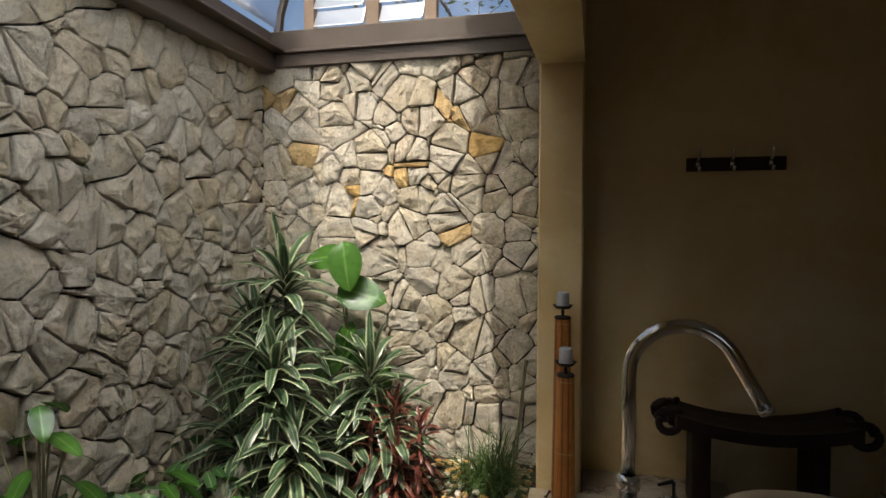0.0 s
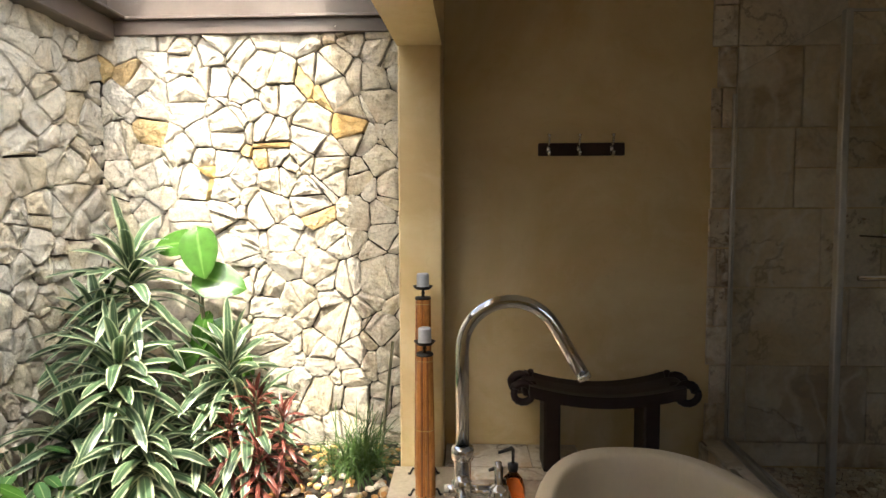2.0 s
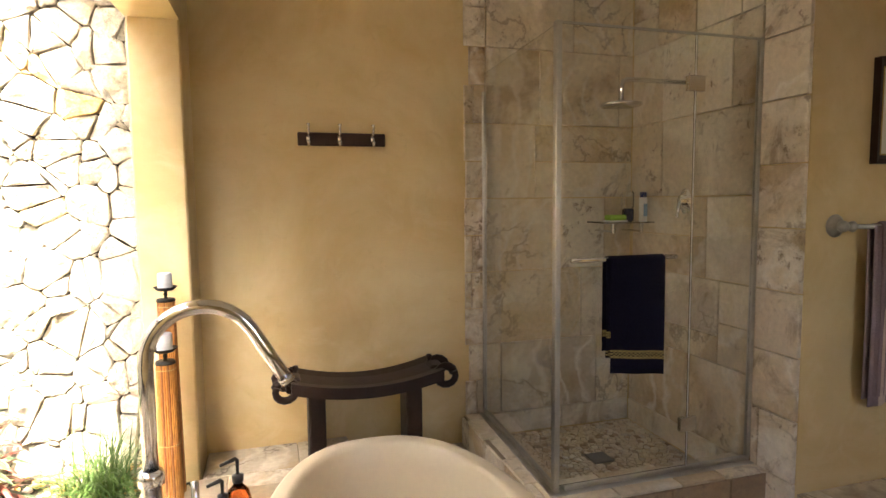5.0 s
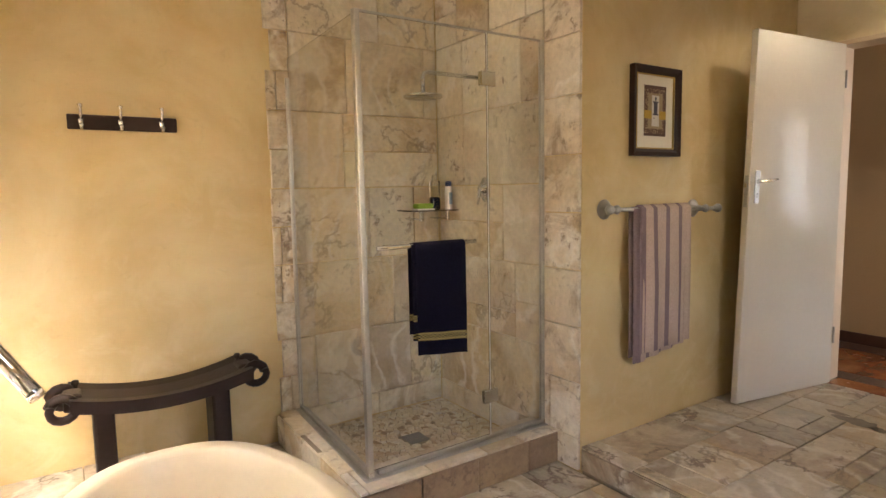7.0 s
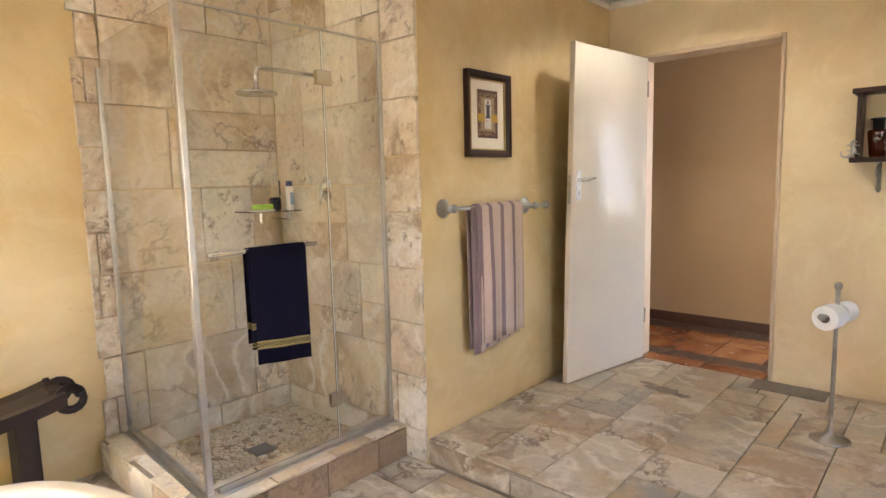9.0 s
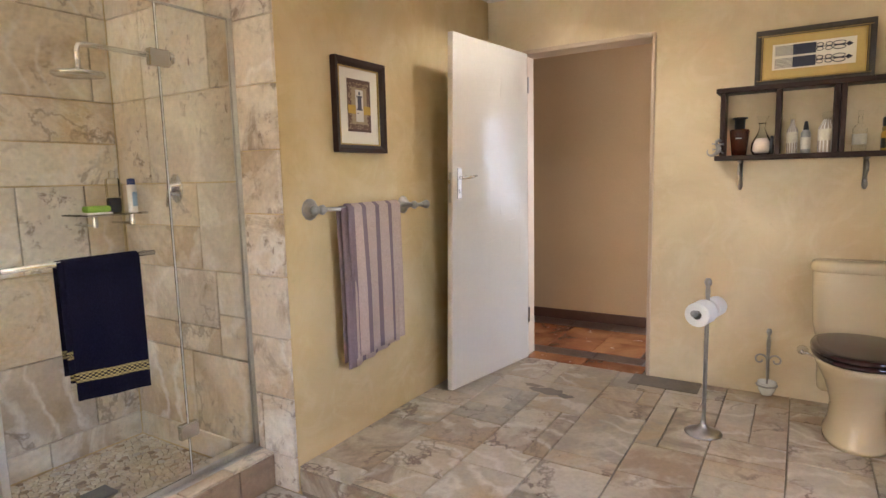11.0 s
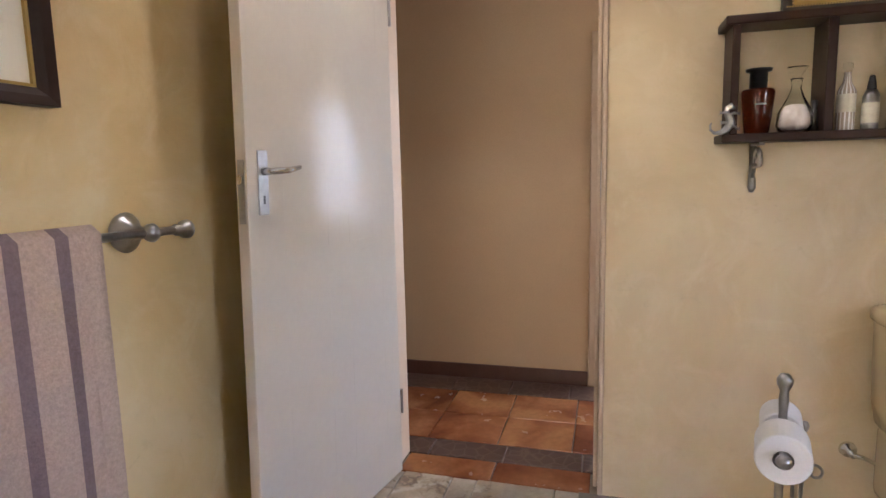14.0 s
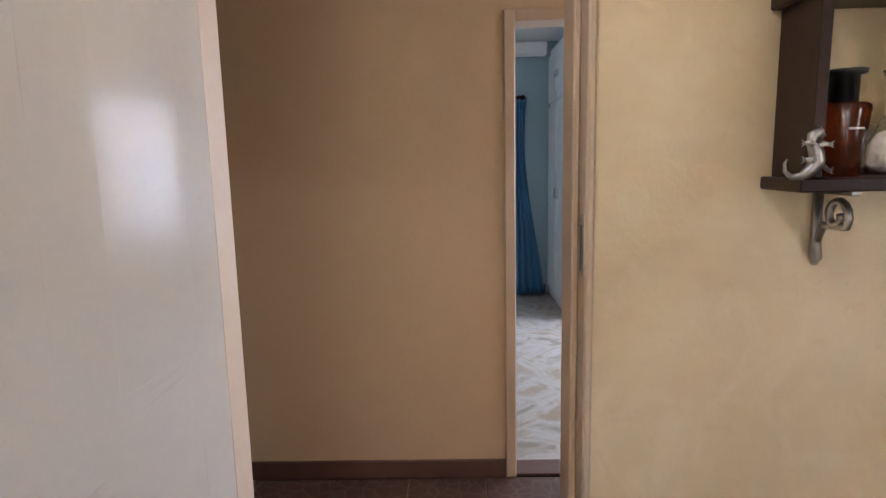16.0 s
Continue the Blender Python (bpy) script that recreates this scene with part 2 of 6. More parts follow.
def part(name, bm, material, parent=None, label="", smooth=False):
    """Links a bmesh as one mesh object under a thing or a part."""
    me = bpy.data.meshes.new(name)
    bm.to_mesh(me)
    bm.free()
    me.materials.append(material)
    if smooth:
        for p in me.polygons:
            p.use_smooth = True
    ob = new(name, me)
    ob.parent = parent
    if label:
        ob["label"] = label
    return ob


def thing(name, label, category, at=(0, 0, 0), rz=0, group="", kind=""):
    ob = new(name)
    ob.empty_display_size = 0.1
    ob.matrix_world = pose(*at, 0, 0, rz)
    return tagged(ob, label, category, group, kind)


def box(lo, hi, bevel=0.0, bm=None, m=None, seg=1):
    """A box from corner to corner, bevelled, added to bm."""
    bm = bm or bmesh.new()
    made = bmesh.ops.create_cube(bm, size=1.0)["verts"]
    size = [b - a for a, b in zip(lo, hi)]
    for w in made:
        w.co = Vector([lo[k] + (w.co[k] + 0.5) * size[k] for k in range(3)])
    if bevel:
        edges = list({e for w in made for e in w.link_edges})
        out = bmesh.ops.bevel(bm, geom=edges, offset=min(bevel, min(size) * 0.45), segments=seg, profile=0.5, affect="EDGES")
        made = list({w for f in out["faces"] for w in f.verts} | {w for w in made if w.is_valid})
    if m is not None:
        for w in made:
            w.co = m @ w.co
    return bm


def lathe(profile, bm=None, m=None, n=24, closed=False):
    """Turns (radius, height) pairs round the z axis."""
    bm = bm or bmesh.new()
    rings = []
    for r, z in profile:
        if r < 1e-5:
            rings.append([bm.verts.new((0, 0, z))])
        else:
            rings.append([bm.verts.new((r * math.cos(2 * math.pi * k / n), r * math.sin(2 * math.pi * k / n), z)) for k in range(n)])
    for a, b in zip(rings, rings[1:]):
        for k in range(n):
            j = (k + 1) % n
            if len(a) == 1 and len(b) == 1:
                continue
            if len(a) == 1:
                bm.faces.new((a[0], b[j], b[k]))
            elif len(b) == 1:
                bm.faces.new((a[k], a[j], b[0]))
            else:
                bm.faces.new((a[k], a[j], b[j], b[k]))
    if m is not None:
        for ring in rings:
            for w in ring:
                w.co = m @ w.co
    bmesh.ops.recalc_face_normals(bm, faces=bm.faces)
    return bm


def tube(points, radius, bm=None, n=10, caps=True, flat=1.0):
    """A round bar along points; radius a number or a list."""
    bm = bm or bmesh.new()
    pts = [Vector(p) for p in points]
    rad = radius if isinstance(radius, (list, tuple)) else [radius] * len(pts)
    up, rings = None, []
    for k, p in enumerate(pts):
        d = (pts[min(k + 1, len(pts) - 1)] - pts[max(k - 1, 0)]).normalized()
        if up is None:
            up = Vector((0, 0, 1)) if abs(d.z) < 0.9 else Vector((1, 0, 0))
        side = d.cross(up).normalized()
        up = side.cross(d).normalized()
        rings.append([bm.verts.new(p + rad[k] * (math.cos(a) * side + flat * math.sin(a) * up)) for a in (2 * math.pi * j / n for j in range(n))])
    for a, b in zip(rings, rings[1:]):
        for j in range(n):
            bm.faces.new((a[j], a[(j + 1) % n], b[(j + 1) % n], b[j]))
    if caps:
        bm.faces.new(rings[0][::-1])
        bm.faces.new(rings[-1])
    bmesh.ops.recalc_face_normals(bm, faces=bm.faces)
    return bm


def slab(name, lo, hi, material, label="", category="wall", bevel=0.0):
    ob = part(name, box(lo, hi, bevel), material, None)
    return tagged(ob, label, category, "", "structure")


def wall_with_holes(name, axis, at, thick, lo, hi, holes, material, label):
    """A wall in the plane axis = at; lo, hi and holes as (along, z) corners."""
    bm = bmesh.new()
    a_cuts = sorted({lo[0], hi[0], *[h[0] for h in holes], *[h[2] for h in holes]})
    z_cuts = sorted({lo[1], hi[1], *[h[1] for h in holes], *[h[3] for h in holes]})
    for a0, a1 in zip(a_cuts, a_cuts[1:]):
        for z0, z1 in zip(z_cuts, z_cuts[1:]):
            if any(h[0] <= (a0 + a1) / 2 <= h[2] and h[1] <= (z0 + z1) / 2 <= h[3] for h in holes):
                continue
            if axis == "x":
                box((at, a0, z0), (at + thick, a1, z1), bm=bm)
            else:
                box((a0, at, z0), (a1, at + thick, z1), bm=bm)
    bmesh.ops.remove_doubles(bm, verts=bm.verts, dist=1e-4)
    doubles = {}
    for f in bm.faces:
        doubles.setdefault(tuple(round(x, 3) for x in f.calc_center_median()), []).append(f)
    bmesh.ops.delete(bm, geom=[f for fs in doubles.values() if len(fs) > 1 for f in fs], context="FACES_ONLY")
    return tagged(part(name, bm, material), label, "wall", "", "structure")


# plan of the place
LOW, CEIL = -0.12, 2.44
DOOR_X, HALL_X, FAR_X = 4.235, 4.39, 5.39
HOOK_Y, TOWEL_Y, CORNER_X = 3.20, 2.00, 2.335
SOUTH_Y = -1.5
STONE_Y, STONE_X = 3.60, -2.19

# large structure
ceiling = slab("ceiling", (-0.12, SOUTH_Y, CEIL), (DOOR_X + 0.001, 3.4, CEIL + 0.12), M_CEIL, "white painted plaster ceiling of the bathroom", "ceiling")
slab("wall_north", (-0.10, HOOK_Y, LOW - 0.1), (2.6, HOOK_Y + 0.16, CEIL), M_PLASTER, "ochre plastered wall with a cloudy hand-trowelled finish")
slab("wall_north_east", (CORNER_X + 0.0, TOWEL_Y, -0.3), (DOOR_X + 0.16, HOOK_Y - 0.003, CEIL), M_PLASTER, "ochre plastered wall that carries the towel rail and a picture")
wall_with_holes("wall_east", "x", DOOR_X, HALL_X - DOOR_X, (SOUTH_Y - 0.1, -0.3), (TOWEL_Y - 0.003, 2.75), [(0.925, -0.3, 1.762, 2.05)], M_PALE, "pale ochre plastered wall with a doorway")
# Unseen wall; its opening is added only to let light into the room.
wall_with_holes("wall_south", "y", SOUTH_Y - 0.2, 0.2, (-0.5, -0.3), (DOOR_X - 0.003, 2.75), [(1.25, 1.0, 2.25, 1.9)], M_PLASTER, "ochre plastered wall, unseen, with an opening added to let light in")
bm = bmesh.new()
low = [(-0.31, 2.914), (-0.10, 2.914), (-0.16, -1.0), (-0.50, -1.0)]
top = [(-0.31, 2.914), (-0.10, 2.914), (-0.12, -1.0), (-0.36, -1.0)]
vs = [bm.verts.new((x, y, 2.03)) for x, y in low] + [bm.verts.new((x, y, 3.0)) for x, y in top]
for f in ((3, 2, 1, 0), (4, 5, 6, 7), (0, 1, 5, 4), (1, 2, 6, 5), (2, 3, 7, 6), (3, 0, 4, 7)):
    bm.faces.new([vs[k] for k in f])
tagged(part("beam", bm, M_PLASTER), "ochre plastered beam over the opening to the garden", "beam", "", "structure")
slab("pillar", (-0.31, 2.914, -0.4), (-0.10, HOOK_Y + 0.16, 2.95), M_PLASTER, "ochre plastered end of the wall beside the garden", "pillar", 0.008)
slab("wall_west", (-0.42, SOUTH_Y, -0.4), (-0.12, -0.55, 2.75), M_PLASTER, "ochre plastered wall")
bm = box((-0.34, -0.55, -0.4), (0.12, 2.12, -0.012))
box((-0.34, 2.12, -0.4), (0.60, 2.911, -0.012), bm=bm)
box((-0.097, 2.911, -0.4), (0.60, HOOK_Y - 0.002, -0.012), bm=bm)
tagged(part("floor_platform", bm, M_GROUT), "raised stone ledge beside the garden", "floor", "", "structure")
# Unseen slab that blocks the sun; it reaches south to shade the opening.
slab("roof", (-0.36, SOUTH_Y - 1.3, 3.0), (DOOR_X + 1.4, 3.5, 3.12), M_BROWN, "flat dark slab, unseen, added over the bathroom and past it to block the sun", "roof")
# Added out of view: its edge cuts the sun patch on the right.
slab("roof_eave", (-0.88, -1.6, 3.30), (-0.30, 3.2, 3.36), M_BROWN, "dark board, unseen, added above the garden to bound the sun patch", "roof")
# Added out of view: its corner casts the sun patch's left edge.
slab("upper_wing", (-6.0, -4.0, -0.6), (-2.40, 1.4, 8.0), M_PLASTER, "tall ochre block, unseen, added to keep the sun off the left of the stone wall", "house")
slab("floor", (-0.10, SOUTH_Y, LOW - 0.2), (CORNER_X, HOOK_Y, LOW - 0.012), M_GROUT, "lower floor bed with grey joints", "floor")
slab("floor_upper", (CORNER_X + 0.012, SOUTH_Y, -0.3), (DOOR_X, TOWEL_Y, -0.012), M_GROUT, "upper floor bed with grey joints", "floor")

# hall and bedroom
slab("hall_floor", (DOOR_X, -1.5, -0.2), (FAR_X + 0.12, 4.0, -0.010), M_GROUT, "hall floor bed", "floor")
wall_with_holes("hall_wall", "x", FAR_X, 0.12, (-1.5, -0.01), (4.0, 2.6), [(0.16, 0.0, 0.952, 1.935)], M_HALL, "pinkish beige painted wall of the hall with a doorway")
slab("hall_wall_end", (HALL_X, 3.9, -0.01), (FAR_X, 4.0, 2.6), M_HALL, "pinkish beige painted end wall")
slab("hall_wall_south", (HALL_X, -1.6, -0.01), (FAR_X, -1.5, 2.6), M_HALL, "pinkish beige painted end wall")
slab("hall_wall_west", (HALL_X + 0.001, TOWEL_Y, -0.01), (HALL_X + 0.012, 3.9, 2.6), M_HALL, "pinkish beige painted wall")
slab("hall_ceiling", (HALL_X, -1.6, 2.6), (FAR_X + 0.12, 4.0, 2.7), M_CEIL, "white painted hall ceiling", "ceiling")
slab("bedroom_floor", (FAR_X + 0.12, -2.0, -0.2), (9.0, 3.2, 0.0), M_FLOOR, "pale glossy bedroom floor", "floor")
slab("bedroom_wall", (8.9, -2.0, 0.0), (9.0, 3.2, 2.5), M_BLUE, "pale blue painted bedroom wall")
slab("bedroom_wall_north", (FAR_X + 0.12, 3.1, 0.0), (8.9, 3.2, 2.5), M_BLUE, "pale blue painted bedroom wall")
slab("bedroom_wall_south", (FAR_X + 0.12, -2.0, 0.0), (8.9, -1.9, 2.5), M_BLUE, "pale blue painted bedroom wall")
slab("bedroom_ceiling", (FAR_X + 0.12, -2.0, 2.5), (9.0, 3.2, 2.6), M_CEIL, "white textured bedroom ceiling", "ceiling")

# garden shell
slab("garden_ground", (-2.6, -1.6, -0.5), (-0.34, STONE_Y + 0.2, -0.17), M_SOIL, "dark soil of the planted bed", "ground")
slab("wall_stone_north", (STONE_X - 0.1, STONE_Y + 0.03, -0.5), (-0.2, STONE_Y + 0.2, 2.33), M_MORTAR, "garden wall of rough pale sandstone", "stone wall")
slab("wall_stone_west", (STONE_X - 0.2, -1.6, -0.5), (STONE_X - 0.03, STONE_Y + 0.2, 2.28), M_MORTAR, "garden wall of rough grey sandstone", "stone wall")
slab("wall_garden_south", (STONE_X, -1.6, -0.5), (-0.4, -1.5, 2.6), M_PLASTER, "ochre plastered wall")
slab("ground", (-60, -60, -0.75), (60, 60, -0.55), M_SOIL, "bare ground round the house", "ground")

# roof of the garden
plate = part("wall_plate_north", box((STONE_X - 0.15, 3.57, 2.30), (-0.30, 3.78, 2.39), 0.006), M_BROWN)
part("drip_edge", box((STONE_X - 0.15, 3.545, 2.385), (-0.30, 3.60, 2.405), 0.004), M_BROWN, plate)
part("upper_beam", box((STONE_X - 0.15, 3.58, 2.405), (-0.30, 3.74, 2.54), 0.006), M_BROWN, plate)
tagged(plate, "dark brown painted roof beam on the stone wall", "beam", "", "structure")
plate = part("wall_plate_west", box((STONE_X - 0.2, -1.5, 2.27), (STONE_X + 0.12, 3.568, 2.39), 0.006), M_BROWN)
part("drip_edge", box((STONE_X - 0.2, -1.5, 2.39), (STONE_X + 0.20, 3.543, 2.405), 0.004), M_BROWN, plate)
part("upper_beam", box((STONE_X - 0.2, -1.5, 2.405), (STONE_X + 0.08, 3.578, 2.54), 0.006), M_BROWN, plate)
tagged(plate, "dark brown painted roof beam on the stone wall", "beam", "", "structure")


def vault(t):
    """A point of the roof's curve, t from 0 (west beam) to 1 (crown)."""
    a = t * math.pi / 2
    return (-2.08 + 0.95 * (1 - math.cos(a)), 2.54 + 0.75 * math.sin(a))


for y in (3.62, 1.2, -1.0):
    pts = [(vault(j / 10)[0], y, vault(j / 10)[1]) for j in range(11)] + [(-0.36, y, 3.26)]
    rib = part("rib", tube(pts, 0.032, n=8), M_BROWN)
    tagged(rib, "dark brown curved rib of the garden roof", "roof rib", "ribs of the garden roof", "structure")
for y0, y1 in ((3.60, 1.22), (1.18, -0.98)):
    bm = bmesh.new()
    edge = [vault(j / 10) for j in range(11)] + [(-0.36, 3.29)]
    for a, b in zip(edge, edge[1:]):
        v4 = [bm.verts.new(p) for p in ((a[0], y0, a[1] + 0.02), (b[0], y0, b[1] + 0.02), (b[0], y1, b[1] + 0.02), (a[0], y1, a[1] + 0.02))]
        bm.faces.new(v4)
    bmesh.ops.remove_doubles(bm, verts=bm.verts, dist=1e-4)
    sheet = part("roof_sheet", bm, M_FROST, smooth=True)
    sheet.modifiers.new("thick", "SOLIDIFY").thickness = 0.006
    sheet.visible_shadow = False
    tagged(sheet, "curved clear roof sheet, weathered and cloudy", "roof sheet", "sheets of the garden roof", "structure")

# louvred gable on the north side
win = thing("louvre_window", "brown framed gable window with open glass louvres", "window", (0, 3.66, 2.54), kind="structure")
for x0, x1 in ((-1.90, -1.83), (-1.47, -1.38), (-1.08, -1.0), (-0.40, -0.34)):
    part("window_frame", box((x0, -0.03, 0.0), (x1, 0.03, 0.72), 0.004), M_LEDGE, win)
part("window_frame", box((-1.9, -0.03, 0.68), (-0.34, 0.03, 0.74), 0.004), M_LEDGE, win)
for x0, x1 in ((-1.82, -1.48), (-1.37, -1.09)):
    for k in range(6):
        m = pose((x0 + x1) / 2, -0.02, 0.08 + 0.115 * k, 62)
        s = part("slat", box((-(x1 - x0) / 2, -0.065, -0.003), ((x1 - x0) / 2, 0.065, 0.003), m=m), M_FROST, win)
        s.visible_shadow = False
        part("clip", box((-0.006, -0.065, -0.008), (0.006, 0.065, 0.008), m=pose(x1 + 0.0, -0.02, 0.08 + 0.115 * k, 62)), M_ALU, win)
for x0, x1 in ((-2.06, -1.90), (-1.0, -0.40)):
    p = part("pane", box((x0, -0.003, 0.0), (x1, 0.003, 0.68)), M_GLASS, win)
    p.visible_shadow = False

# tree behind the wall
tree = thing("tree", "bare spreading tree with sparse small leaves behind the garden wall", "tree", (-1.9, 8.5, -0.55))
rng = random.Random(5)
bm = tube([(0, 0, 0), (0.1, 0.1, 1.6), (0.0, 0.1, 3.0)], [0.16, 0.13, 0.1])
tips = []
for k in range(26):
    a, h = k * 2.4, 2.2 + 0.05 * k
    p = Vector((0, 0.1, h))
    pts = [p]
    for j in range(5):
        p = p + Vector((0.42 * math.cos(a), 0.42 * math.sin(a), 0.30 + rng.uniform(-0.1, 0.2)))
        a += rng.uniform(-0.5, 0.5)
        pts.append(p)
        tips.append(p)
    tube(pts, [0.05, 0.04, 0.03, 0.02, 0.012, 0.006], bm, n=5)
    for j in range(1, 5):
        e = pts[j] + Vector((rng.uniform(-0.6, 0.6), rng.uniform(-0.6, 0.6), rng.uniform(0.1, 0.5)))
        tube([pts[j], (pts[j] + e) / 2 + Vector((0, 0, 0.06)), e], [0.014, 0.009, 0.004], bm, n=4)
        tips.append(e)
part("trunk", bm, plain("grey bark", (0.10, 0.08, 0.065), (0.17, 0.14, 0.11), 12, 60, 0.9, bump=0.5), tree)
bm = bmesh.new()
for p in tips:
    for j in range(9):
        c = p + Vector([rng.gauss(0, 0.13) for _ in range(3)])
        m = pose(*c, rng.uniform(0, 180), rng.uniform(0, 180), rng.uniform(0, 360))
        bm.faces.new([bm.verts.new(m @ Vector(q)) for q in ((0, -0.05, 0), (0.018, 0, 0.004), (0, 0.05, 0), (-0.018, 0, 0.004))])
M_TREELEAF = plain("olive leaf", (0.05, 0.08, 0.03), (0.08, 0.11, 0.04), 5, 60, 0.5, bump=0.0)
tagged(part("crown", bm, M_TREELEAF, tree), kind="stuff")

# the tub
RIM_Z = 0.44


def oval(a, b, z, n=56, e=2.45, cx=0.550, cy=1.28):
    out = []
    for k in range(n):
        t = 2 * math.pi * k / n
        c, s = math.cos(t), math.sin(t)
        out.append((cx + a * math.copysign(abs(c) ** (2 / e), c), cy + b * math.copysign(abs(s) ** (2 / e), s), z))
    return out


tub = thing("bathtub", "freestanding cream stone bathtub with a thick rounded rim, empty", "bathtub", (0.550, 1.28, LOW))
steps = [(0.26, 0.66, LOW), (0.275, 0.675, LOW + 0.01), (0.30, 0.72, 0.0), (0.335, 0.775, 0.2), (0.365, 0.80, 0.36), (0.382, 0.818, 0.415), (0.385, 0.82, 0.43),
         (0.380, 0.815, 0.439), (0.372, 0.807, RIM_Z), (0.344, 0.779, RIM_Z), (0.334, 0.769, 0.437), (0.326, 0.761, 0.426), (0.314, 0.748, 0.37), (0.30, 0.72, 0.2), (0.26, 0.66, 0.05), (0.20, 0.56, -0.03), (0.08, 0.3, -0.045)]
bm = bmesh.new()
rings = [[bm.verts.new(Vector(p) - Vector((0.550, 1.28, LOW))) for p in oval(a, b, z)] for a, b, z in steps]
for r0, r1 in zip(rings, rings[1:]):
    for k in range(56):
        bm.faces.new((r0[k], r0[(k + 1) % 56], r1[(k + 1) % 56], r1[k]))
bm.faces.new(rings[0][::-1])
bm.faces.new(rings[-1])
part("shell", bm, M_TUB, tub, smooth=True)
part("drain", lathe([(0, 0.008), (0.028, 0.008), (0.034, 0.0), (0.034, -0.004)], m=pose(0, 0.2, -LOW - 0.043)), M_CHROME, tub, "chrome drain", True)

# the standing bath mixer
tap = thing("bath_mixer", "tall polished chrome standing bath mixer with an arched spout", "bath tap", (0.005, 1.376, 0.0))
arc = [(0, 0, 0.70), (0, 0, 0.94)]
for k in range(1, 15):
    a = math.pi - k * math.radians(150) / 14
    arc.append((0.106 + 0.106 * math.cos(a), 0.003, 0.945 + 0.104 * math.sin(a)))
last, d = Vector(arc[-1]), Vector((0.5, 0.02, -0.87))
arc += [tuple(last + d * 0.06), tuple(last + d * 0.128)]
part("spout", tube(arc, 0.0145, n=18), M_CHROME, tap, "", True)
part("nozzle", tube([last + d * 0.122, last + d * 0.134], 0.0155, n=18), M_CHROME, tap, "", True)
part("column", lathe([(0, 0), (0.045, 0), (0.045, 0.012), (0.02, 0.016), (0.0185, 0.03), (0.0185, 0.70), (0.024, 0.702), (0.025, 0.72), (0.0235, 0.728), (0.015, 0.732)]), M_CHROME, tap, "", True)
for dy, dx in ((0.0, 0.075), (0.0, -0.04)):
    part("crossbar", tube([(0, 0, 0.63), (dx, dy, 0.63)], 0.013, n=14), M_CHROME, tap, "", True)
part("handset_cradle", lathe([(0, 0), (0.022, 0), (0.024, 0.012), (0.022, 0.03), (0.01, 0.034), (0.008, 0.04), (0.008, 0.085), (0.0, 0.088)], m=pose(0.078, 0, 0.61)), M_CHROME, tap, "", True)
part("lever", tube([(-0.02, -0.01, 0.655), (0.0, -0.05, 0.645), (0.0, -0.085, 0.64)], [0.006, 0.006, 0.009], n=10), M_CHROME, tap, "", True)
knob = part("knob", lathe([(0, 0), (0.018, 0.002), (0.021, 0.012), (0.016, 0.026), (0, 0.03)], m=pose(0.0, -0.012, 0.655, 90)), M_CHROME, tap, "", True)

slab("bottle_ledge", (0.055, 1.56, -0.012), (0.185, 1.82, 0.385), M_TILE, "low stone ledge beside the tub", "ledge", 0.01)
M_AMBER = glass("amber glass", (0.75, 0.19, 0.04), 0.03)
M_BLACK = plain("black plastic", (0.012, 0.012, 0.012), (0.02, 0.02, 0.02), 10, 60, 0.3, bump=0.0)


def pump_bottle(at, s, label, liquid):
    b = thing("pump_bottle", label, "soap bottle", at, 25)
    part("bottle", lathe([(0, 0), (0.030 * s, 0), (0.033 * s, 0.006), (0.033 * s, 0.10 * s), (0.026 * s, 0.125 * s), (0.012 * s, 0.14 * s), (0.012 * s, 0.15 * s), (0, 0.15 * s)], n=20), liquid, b, "", True)
    part("collar", lathe([(0.013 * s, 0.146 * s), (0.015 * s, 0.148 * s), (0.015 * s, 0.165 * s), (0.006, 0.168 * s)], n=16), M_BLACK, b, "", True)
    part("pump", tube([(0, 0, 0.16 * s), (0, 0, 0.205 * s), (-0.004, 0, 0.209 * s), (-0.045 * s, 0, 0.203 * s)], [0.004, 0.005, 0.006, 0.004], n=8), M_BLACK, b, "", True)


pump_bottle((0.142, 1.70, 0.385), 1.0, "amber pump bottle with a black pump beside the tub", M_AMBER)
pump_bottle((0.108, 1.655, 0.385), 0.85, "small black pump bottle beside the tub", M_BLACK)

# candlesticks
M_WAX = plain("grey candle wax", (0.42, 0.42, 0.44), (0.36, 0.36, 0.38), 12, 60, 0.45, bump=0.1)
n = Nodes("amber cane", 0.35)
v = n.place()
c = n.ramp(n.rand(), [(0.0, (0.30, 0.11, 0.025)), (0.4, (0.44, 0.19, 0.045)), (0.8, (0.36, 0.13, 0.03)), (1.0, (0.16, 0.055, 0.02))])
c = n.mix(n.ramp(n.noise(v, 25.0, 4.0), [(0.45, (0, 0, 0)), (0.75, (0.6,) * 3)]), c, (0.12, 0.045, 0.015))
M_CANE = n.done(c)
M_TWINE = plain("pale twine", (0.55, 0.42, 0.2), (0.45, 0.32, 0.15), 30, 200, 0.8, bump=0.3)
M_IRON = plain("black iron", (0.02, 0.018, 0.016), (0.035, 0.03, 0.028), 20, 120, 0.5, 0.6, bump=0.2)


